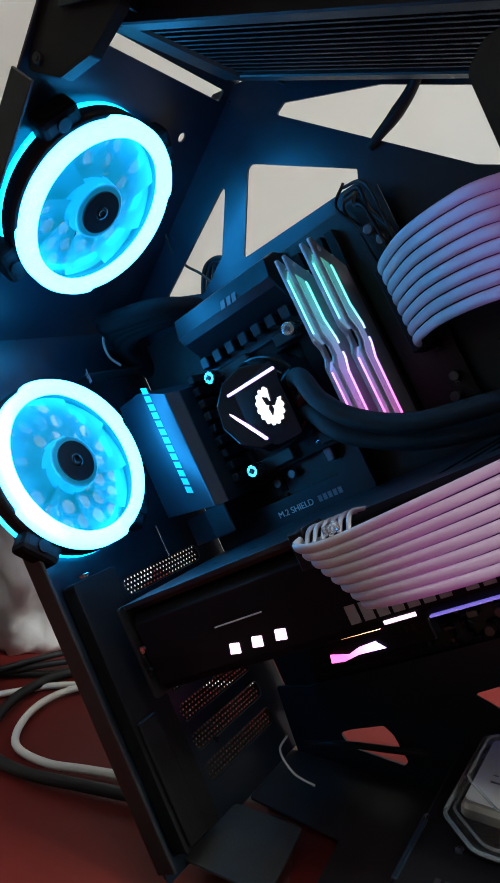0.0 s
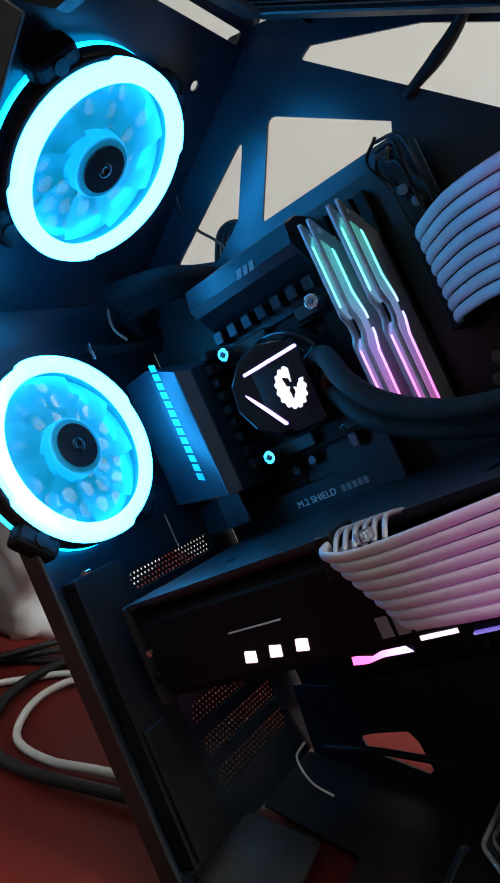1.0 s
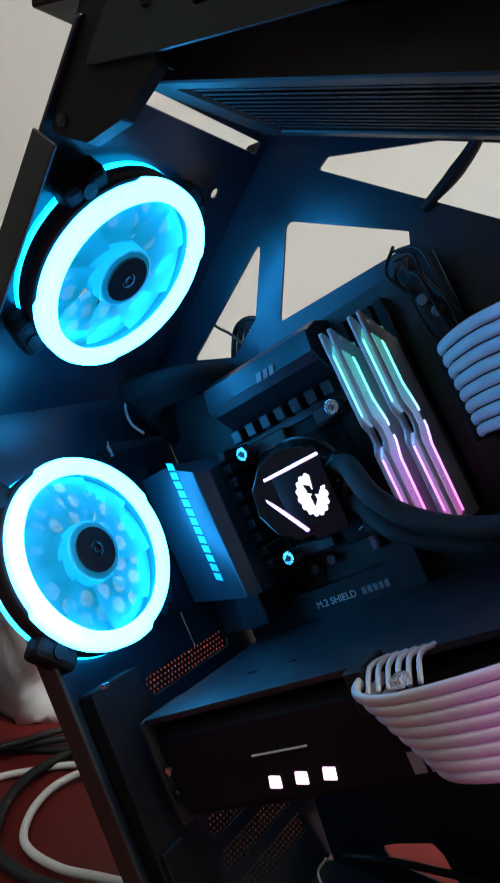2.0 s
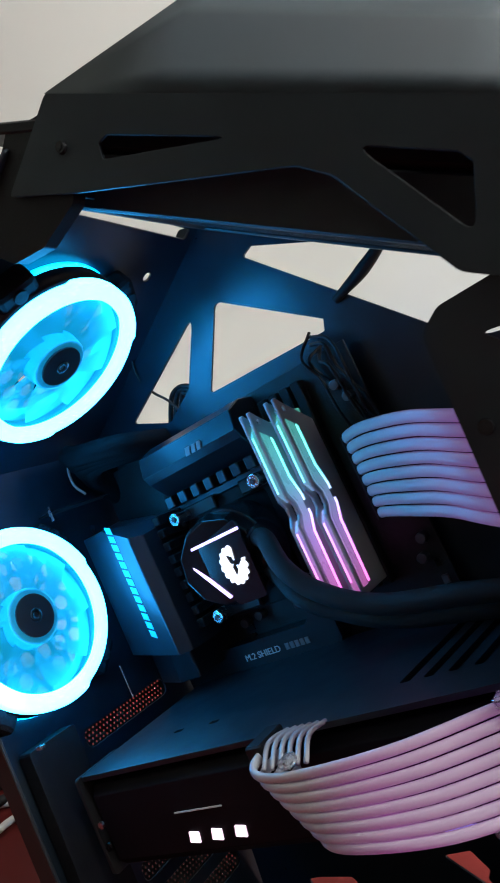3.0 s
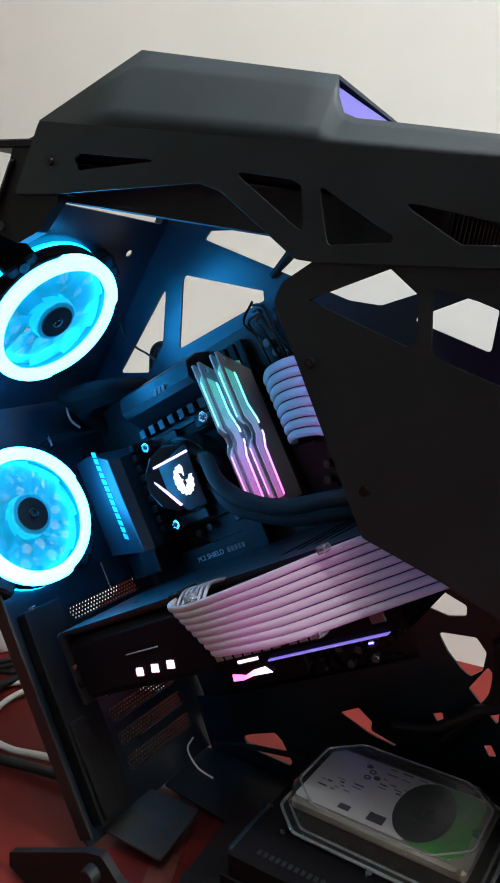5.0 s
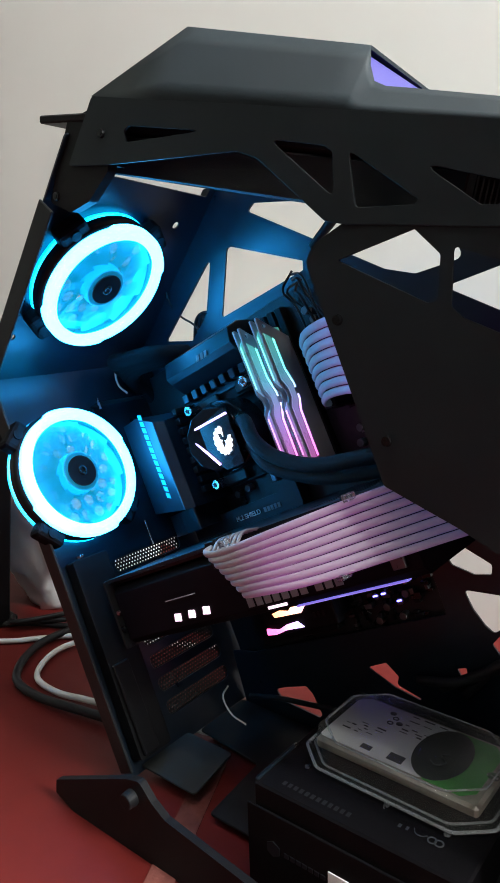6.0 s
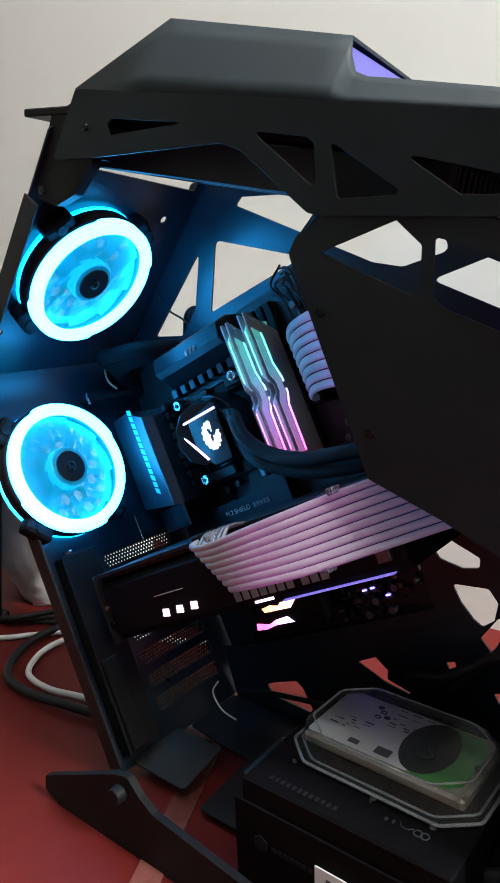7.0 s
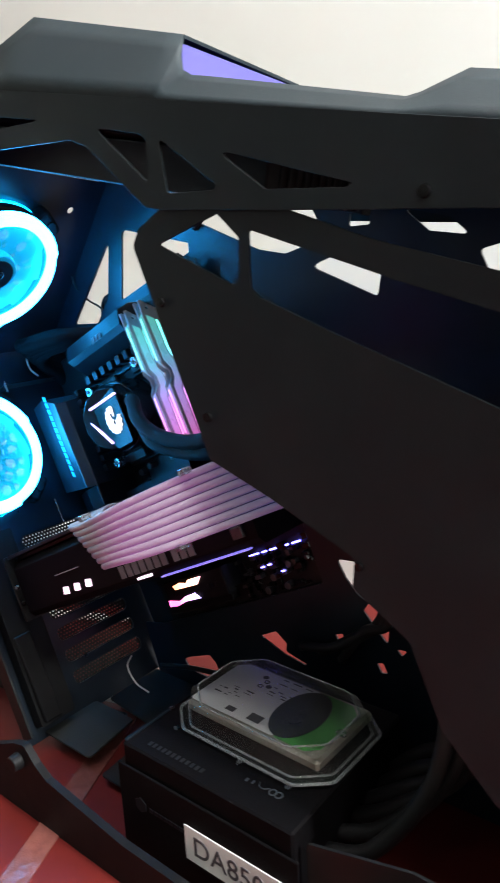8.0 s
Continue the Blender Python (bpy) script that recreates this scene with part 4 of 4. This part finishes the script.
part("bracket", box(-0.1885, -0.1875, 0.045, 0.160, 0.206, 0.256, 0.0003), M_STEEL, card)
part("end_bracket", plate(rounded([(0.022, 0.205), (0.06, 0.205), (0.06, 0.266), (0.022, 0.266)], 0.003), [], 0.003, "yz", 0.0006), M_STEEL, card, "", pose(-0.157, 0, 0))
for k in range(3):
    bm = plate(rounded([(-0.0890 + 0.0172 * k, 0.2175), (-0.0815 + 0.0172 * k, 0.2165), (-0.0800 + 0.0172 * k, 0.2225), (-0.0870 + 0.0172 * k, 0.2235)], 0.0005), [], 0.001, "xz", 0)
    part("light", bm, M_GPU_LED, card, "small glowing card light", pose(0, 0.0252, 0))
name_bars(card, pose(-0.0055, 0.0254, 0.2140), [(0.0085, 1)] * 7 + [(0.0050, 0)] + [(0.0085, 1)] * 3, 0.0098)
part("trim_line", box(-0.092, -0.056, 0.0252, 0.026, 0.2345, 0.2352), M_PRINT, card)
part("light_strip", box(0.034, 0.126, 0.0290, 0.0340, 0.2056, 0.2068, 0.0003), M_STRIP, card, "violet light strip along the lower edge")
part("end_clip", box(0.122, 0.132, 0.0235, 0.0290, 0.2150, 0.2230, 0.0006), M_CAN, card)
part("light_slit", box(0.012, 0.03, 0.0252, 0.026, 0.2095, 0.2115), M_GPU_LED, card)
screw(-0.1555, 0.222, 0.0245, 0.003, card)["label"] = "bright bracket screw"

# ---- lit solid-state drive below the card ----
ssd = thing("solid_state_drive", "slim black drive with two glowing chevron bars", "solid state drive", BM @ pose(-0.096, 0.139, 0.1625))
part("heatsink", box(-0.013, 0.072, 0.001, 0.012, -0.003, 0.024, 0.0012), M_PLASTIC, ssd)
part("carrier", box(-0.010, 0.068, 0.012, 0.029, 0.0, 0.021, 0.001), M_PCB, ssd)
up = [(0.002, 0.0185), (0.004, 0.0145), (0.036, 0.0140), (0.044, 0.0205), (0.026, 0.0205), (0.022, 0.0178), (0.012, 0.0200)]
lo = [(-0.011, 0.0060), (-0.0125, 0.0), (-0.001, -0.0010), (0.012, 0.0012), (0.034, 0.0008), (0.028, 0.0070), (0.014, 0.0060), (0.004, 0.0030)]
part("light_bar", plate(up, [], 0.0012, "xz", 0), M_SSD_LED_A, ssd, "glowing upper chevron")
part("light_bar", plate(lo, [], 0.0012, "xz", 0), M_SSD_LED_B, ssd, "glowing lower chevron")
for k, w in enumerate((0.003, 0.0025, 0.003)):
    part("print", box(0.048 + 0.0052 * k, 0.048 + w + 0.0052 * k, 0.0004, 0.001, 0.007, 0.0115), M_HEATSINK, ssd)

# ---- lit ribbon cables ----
ribbon = thing("lit_ribbon_cable", "frosted ribbon cable with a dim pink glow plugged into the card", "cable", BM @ pose(0.003, 0, 0.21), "lit ribbon cables")
for i in range(8):
    a = i / 7
    u0, v0 = 0.0 + 0.021 * a, 0.054 - 0.034 * a
    path = [(u0 - 0.002, 0.020 - 0.006 * a, v0 + 0.001), (u0 + 0.002, -0.006, v0), (u0 + 0.022, -0.012 - 0.004 * a, v0 - 0.003 * (1 - a)),
            (0.075 + 0.012 * a, -0.010 - 0.002 * a, 0.053 - 0.035 * a), (0.12 + 0.012 * a, 0.008, 0.054 - 0.037 * a), (0.16 + 0.02 * a, 0.030, 0.053 - 0.037 * a), (0.21, 0.05, 0.05 - 0.037 * a)]
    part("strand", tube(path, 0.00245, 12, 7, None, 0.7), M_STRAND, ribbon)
part("plug", box(-0.008, 0.002, 0.004, 0.026, 0.040, 0.060, 0.001), M_PLASTIC, ribbon, "black power plug")
for k in range(6):
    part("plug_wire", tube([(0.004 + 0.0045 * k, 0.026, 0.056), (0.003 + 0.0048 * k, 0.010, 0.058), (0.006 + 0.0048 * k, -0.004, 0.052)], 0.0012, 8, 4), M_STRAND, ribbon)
for u, v, y in ((0.022, 0.057, -0.010), (0.118, 0.058, 0.004)):
    part("comb", box(u, u + 0.006, y - 0.003, y + 0.005, v - 0.003, v + 0.0015, 0.0008), M_CLEAR, ribbon, "clear plastic comb")
part("comb", box(0.100, 0.106, -0.008, 0.002, 0.0125, 0.0165, 0.0008), M_CLEAR, ribbon, "clear plastic comb")

ribbon2 = thing("lit_ribbon_cable", "frosted ribbon cable with a dim pink glow in the board's edge", "cable", BM @ pose(0.052, 0, 0.334), "lit ribbon cables")
for i in range(8):
    v = 0.0505 - 0.0068 * i
    path = [(0.0, 0.150, v), (0.002, 0.128, v), (0.012, 0.112, v + 0.001), (0.035, 0.085, v), (0.065, 0.060, v - 0.005), (0.09, 0.040, v - 0.013), (0.13, 0.030, v - 0.03)]
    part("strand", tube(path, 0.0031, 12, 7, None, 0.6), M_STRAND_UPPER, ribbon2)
part("plug", box(-0.006, 0.006, 0.136, 0.156, -0.002, 0.054, 0.001), M_PLASTIC, ribbon2)

# ---- power supply and the packed hard drive on it ----
psu = thing("power_supply", "black power supply with a white printed label", "power supply", pose(-0.064, -0.015, 0.003))
part("housing", box(0, 0.15, 0, 0.14, 0, 0.086, 0.0015), M_PSU, psu)
part("side_tray", box(-0.004, 0.155, -0.003, -0.001, 0.0, 0.07, 0.0005), M_PSU, psu)
lab = part("label_sticker", box(0.062, 0.149, -0.0045, -0.0035, 0.024, 0.051, 0.0002), M_LABEL, psu, "white paper label")
text_mesh("lettering", "DA850", 0.021, M_INK, lab, pose(0.1, -0.0048, 0.0375, 90, 0, 0))
for k in range(12):
    part("vent_mark", box(0.018 + 0.0045 * k, 0.0205 + 0.0045 * k, 0.008, 0.012, 0.0859, 0.0864), M_STEEL, psu)
for x, y in ((0.003, 0.048), (0.023, 0.033), (0.085, 0.030), (0.126, 0.029)):
    part("screw", cyl(0.0022, 0.0016, pose(x, y, 0.0868), 20), M_CHROME, psu)
for x, y, w in ((0.098, 0.020, 0.004), (0.103, 0.0205, 0.003)):
    part("print_bar", box(x, x + w * 0.5, y - 0.0008, y + 0.0022, 0.0859, 0.0863), M_CAN, psu)
part("approval_mark", tube([(0.1075, 0.0235, 0.0862), (0.1095, 0.0205, 0.0862), (0.1135, 0.0200, 0.0862), (0.1165, 0.0225, 0.0862)], 0.0006, 6, 6, None, 0.4), M_CAN, psu, "printed pale mark")
for x in (0.1200, 0.1245):
    part("approval_mark", lathe([(0.0021, 0.0859), (0.0030, 0.0859), (0.0030, 0.0863), (0.0021, 0.0863)], pose(x, 0.021, 0), 24), M_CAN, psu, "printed pale ring")
# glossier strip stands in for the light along this edge
part("housing_edge_glint", box(0.0, 0.003, 0.002, 0.050, 0.0855, 0.0875, 0.0006), M_TRAY, psu, "thin strip put in for the lit edge")
part("logo_mark", cyl(0.006, 0.0006, pose(0.018, -0.0033, 0.0435, 90, 0, 0), 6), M_SHIELD, psu, "faint embossed mark")
for k in range(7):
    part("print_bar", box(0.027 + 0.0048 * k, 0.0305 + 0.0048 * k, -0.0036, -0.003, 0.0418, 0.0450), M_SHIELD, psu)

HD = pose(0.021, 0.062, 0.0895, 0, 0, -1.5) @ Matrix.Diagonal((1.13, 1.0, 1.0, 1.0))
drive = thing("hard_drive", "small bare hard drive with a pale printed label", "hard drive", HD)
part("body", box(-0.058, 0.048, -0.030, 0.039, 0.005, 0.0135, 0.002), M_DRIVE, drive)
part("label_sticker", plate(rounded([(-0.057, -0.026), (0.012, -0.026), (0.012, 0.035), (-0.050, 0.035), (-0.057, 0.028)], 0.003), [], 0.0004, "xy", 0), M_LABEL, drive,
     "pale printed label", pose(0, 0, 0.0137))
part("label_sticker", plate(rounded([(0.0125, -0.026), (0.036, -0.026), (0.043, -0.018), (0.043, 0.027), (0.036, 0.035), (0.0125, 0.035)], 0.002), [], 0.0004, "xy", 0),
     M_LABEL_GREEN, drive, "green label end", pose(0, 0, 0.0137))
part("label_emblem", plate([(0.014 + 0.0165 * math.cos(a), 0.0045 + 0.0295 * math.sin(a)) for a in (2 * math.pi * k / 40 for k in range(40))], [], 0.0003, "xy", 0),
     M_LABEL_DARK, drive, "dark oval emblem", pose(0, 0, 0.0143))
part("emblem_mark", tube([(0.010, -0.006, 0.0148), (0.015, -0.009, 0.0148), (0.019, -0.003, 0.0148), (0.014, 0.002, 0.0148), (0.018, 0.006, 0.0148)], 0.0008, 6, 5, None, 0.3), M_CAN, drive, "pale curled mark")
for k, (x, y) in enumerate(((-0.030, 0.027), (-0.026, 0.0225), (-0.0215, 0.018), (-0.027, 0.0155))):
    part("approval_mark", lathe([(0.0013 if k % 2 else 0.0, 0.0142), (0.0022, 0.0142), (0.0022, 0.0145), (0.0013 if k % 2 else 0.0, 0.0145)], pose(x, y, 0), 18), M_INK, drive)
rnd = random.Random(11)
for r_ in range(14):
    y = 0.032 - 0.0031 * r_
    x = -0.018 if r_ < 9 else -0.050
    while x < (0.006 if r_ < 9 else -0.030):
        w = rnd.uniform(0.002, 0.008)
        if rnd.random() < 0.6:
            part("print_bar", box(x, x + w, y, y + rnd.choice((0.0005, 0.0008, 0.0012)), 0.0142, 0.0144), M_INK, drive)
        x += w + rnd.uniform(0.001, 0.006)
part("code_block", box(-0.012, -0.002, -0.022, -0.014, 0.0142, 0.0144), M_INK, drive)
part("code_block", box(-0.030, -0.023, -0.022, -0.017, 0.0142, 0.0144), M_INK, drive)
part("drive_screw", cyl(0.0035, 0.0012, pose(0.0445, 0.004, 0.0137), 20), M_CHROME, drive)

pack = thing("drive_package", "clear plastic blister package round the hard drive", "package", HD)
PK = [(-0.066, 0.058, -0.046, 0.049, 0.0006), (-0.066, 0.058, -0.046, 0.049, 0.003), (-0.063, 0.054, -0.041, 0.046, 0.0035), (-0.0615, 0.052, -0.039, 0.044, 0.017),
      (-0.058, 0.048, -0.035, 0.041, 0.0195)]


def pack_ring(x0, x1, y0, y1, z):
    c = 0.018
    o = rounded([(x0, y0 + c), (x0 + c, y0), (x1 - c, y0), (x1, y0 + c), (x1, y1 - c), (x1 - c, y1), (x0 + c, y1), (x0, y1 - c)], 0.008, 3)
    return [(x, y + (0.007 * math.exp(-((x - 0.012) / 0.007) ** 2) if y < 0 else 0), z) for x, y in o]


bm = bmesh.new()
rings = [[bm.verts.new(p) for p in pack_ring(*lv)] for lv in PK]
for a, b in zip(rings, rings[1:]):
    for k in range(len(a)):
        bm.faces.new((a[k], a[(k + 1) % len(a)], b[(k + 1) % len(a)], b[k]))
bm.faces.new(rings[-1])
part("shell", finish(bm), M_SHELL, pack, "thin clear shell")
for lv, r in ((PK[1], 0.0011), (PK[2], 0.0008), (PK[4], 0.0007)):
    q = pack_ring(*lv)
    part("moulded_rim", tube(q + [q[0]], r, 6, 0), M_RIM, pack, "clear moulded rim")

# ---- loose things round the case ----
def cable(name, label, pts, r, material, group=""):
    ob = part(name, tube(pts, r, 12, 10), material)
    return tagged(ob, label, "cable", group)


cable("floor_cable", "white cable looped on the floor behind the case",
      [(-0.20, 0.10, 0.006), (-0.34, 0.067, 0.006), (-0.39, 0.055, 0.006), (-0.435, 0.062, 0.006), (-0.463, 0.10, 0.006), (-0.463, 0.14, 0.006), (-0.43, 0.18, 0.006), (-0.36, 0.21, 0.006)], 0.0034, M_WIRE_W)
cable("floor_cable", "thick black cable looped on the floor behind the case",
      [(-0.18, 0.08, 0.008), (-0.33, 0.048, 0.008), (-0.40, 0.036, 0.008), (-0.452, 0.047, 0.008), (-0.492, 0.10, 0.008), (-0.49, 0.16, 0.008), (-0.44, 0.215, 0.008), (-0.34, 0.26, 0.008)], 0.0048, M_WIRE_B)
cable("floor_cable", "thin white cable lying across the floor", [(-0.30, 0.24, 0.004), (-0.42, 0.18, 0.004), (-0.48, 0.152, 0.004), (-0.515, 0.12, 0.004), (-0.56, 0.08, 0.004), (-0.75, -0.03, 0.004)], 0.0032, M_WIRE_W)
for k in range(3):
    cable("floor_cable", "thin black cable lying in a tangle by the bag", [(-0.42, 0.24 + 0.02 * k, 0.004), (-0.50, 0.17 + 0.015 * k, 0.004 + 0.006 * k), (-0.56, 0.14 - 0.01 * k, 0.004 + 0.005 * k), (-0.62, 0.10 + 0.02 * k, 0.004), (-0.8, 0.05 + 0.03 * k, 0.004)], 0.0035, M_WIRE_B)
for k in range(4):
    cable("case_cable", "thick black cable bundle running behind the lower fan", [tuple(BM @ Vector(p)) for p in
          ((-0.176, 0.176, 0.425 + 0.008 * k), (-0.170 + 0.002 * k, 0.150 - 0.006 * k, 0.446 + 0.006 * k), (-0.150, 0.140 - 0.005 * k, 0.452 + 0.003 * k), (-0.118, 0.150 - 0.004 * k, 0.448 + 0.002 * k), (-0.105, 0.172, 0.447))], 0.0085, M_PAD)
cable("case_cable", "thin pale wire curved round the bundle", [tuple(BM @ Vector(p)) for p in ((-0.178, 0.150, 0.475), (-0.184, 0.143, 0.462), (-0.183, 0.140, 0.447), (-0.178, 0.143, 0.436))], 0.0011, M_WIRE_W)
for k in range(6):
    cable("case_cable", "black supply cable rising behind the side panel",
          [(0.085, 0.02 + 0.018 * k, 0.05), (0.115, 0.03 + 0.016 * k, 0.06 + 0.004 * k), (0.145 + 0.006 * k, 0.05 + 0.012 * k, 0.11), (0.15 + 0.010 * k, 0.07 + 0.01 * k, 0.18), (0.16 + 0.012 * k, 0.09, 0.26)], 0.0055, M_WIRE_B)
for k in range(3):
    cable("case_cable", "black cable arching past the lower frame", [(-0.02 + 0.02 * k, 0.15, 0.10), (0.02 + 0.012 * k, 0.145, 0.115 + 0.01 * k), (0.055 + 0.004 * k, 0.15, 0.145), (0.058 + 0.006 * k, 0.154, 0.19)], 0.004, M_WIRE_B)
cable("case_cable", "thin black cable across the lower cut-out", [(-0.20, 0.150, 0.022), (-0.165, 0.152, 0.0305), (-0.14, 0.153, 0.0345), (-0.10, 0.150, 0.043)], 0.0026, M_WIRE_B)
cable("case_cable", "thin pale wire curled in the lower bay", [(-0.185, 0.10, 0.062), (-0.190, 0.098, 0.050), (-0.180, 0.098, 0.036), (-0.165, 0.10, 0.030)], 0.0008, M_WIRE_W)
cable("case_cable", "black cable bundle hanging behind the tray", [(-0.318, 0.176, 0.455), (-0.3135, 0.178, 0.413), (-0.3055, 0.186, 0.397), (-0.295, 0.192, 0.389), (-0.285, 0.195, 0.380)], 0.0011, M_WIRE_B)
for k in range(3):
    cable("case_cable", "black cable looped behind the tray window", [(-0.300 + 0.005 * k, 0.20, 0.365), (-0.294 + 0.005 * k, 0.198, 0.392), (-0.279, 0.196, 0.3995 - 0.003 * k), (-0.268 - 0.003 * k, 0.198, 0.392), (-0.272, 0.2, 0.365)], 0.0021, M_WIRE_B)
cable("case_cable", "black tied cable across the upper window", [(-0.098, 0.172, 0.498), (-0.109, 0.177, 0.483), (-0.121, 0.178, 0.470), (-0.130, 0.178, 0.462), (-0.139, 0.178, 0.454)], lambda s: 0.0046 - 0.0035 * abs(s - 0.45), M_WIRE_B)
rnd = random.Random(21)
for k in range(5):
    j = lambda a: rnd.uniform(-a, a)
    cable("case_cable", "thin black fan cable at the board's upper corner",
          [(-0.150 + j(0.012), 0.176, 0.432 + j(0.006)), (-0.158 + 0.005 * k + j(0.006), 0.160 + j(0.006), 0.422 + j(0.008)), (-0.148 + 0.006 * k + j(0.006), 0.157 + j(0.008), 0.404 + j(0.01)),
           (-0.130 + 0.005 * k + j(0.008), 0.162, 0.385 + j(0.01)), (-0.11 + 0.004 * k, 0.167, 0.365 + j(0.01))], 0.0009 + 0.0006 * rnd.random(), M_WIRE_B)


def bag():
    bm = bmesh.new()
    bmesh.ops.create_icosphere(bm, subdivisions=5, radius=1.0)
    for v in bm.verts:
        p = v.co.copy()
        n = noise.noise(p * 2.3) * 0.22 + noise.noise(p * 6.0) * 0.08 + abs(noise.noise(p * 11.0)) * 0.05
        q = p * (1 + n)
        v.co = Vector((q.x * 0.14, q.y * 0.10, max(0.0, (q.z + 0.8) * 0.19)))
    return finish(bm, True)


tagged(part("plastic_bag", bag(), M_BAG, None, "", pose(-0.60, 0.255, 0.0)), "crumpled white plastic bag on the floor by the wall", "bag")
screen = thing("screen", "slim black screen leaning by the plastic bag on the floor", "screen", pose(-0.640, 0.100, 0.0))
part("panel", box(-0.052, 0.052, 0.0, 0.028, 0.010, 0.330, 0.004), M_PLASTIC, screen, "", pose(0, 0, 0, 0, 10.4, 0))
part("stand", box(-0.05, 0.052, -0.012, 0.040, 0.0, 0.010, 0.003), M_PLASTIC, screen)
tagged(part("floor_tape", box(-0.011, 0.011, -0.40, 0.30, 0.0003, 0.0012), M_TAPE, None, "", pose(-0.148, 0.0, 0, 0, 0, 24)), "strip of wrinkled clear tape on the floor", "tape")
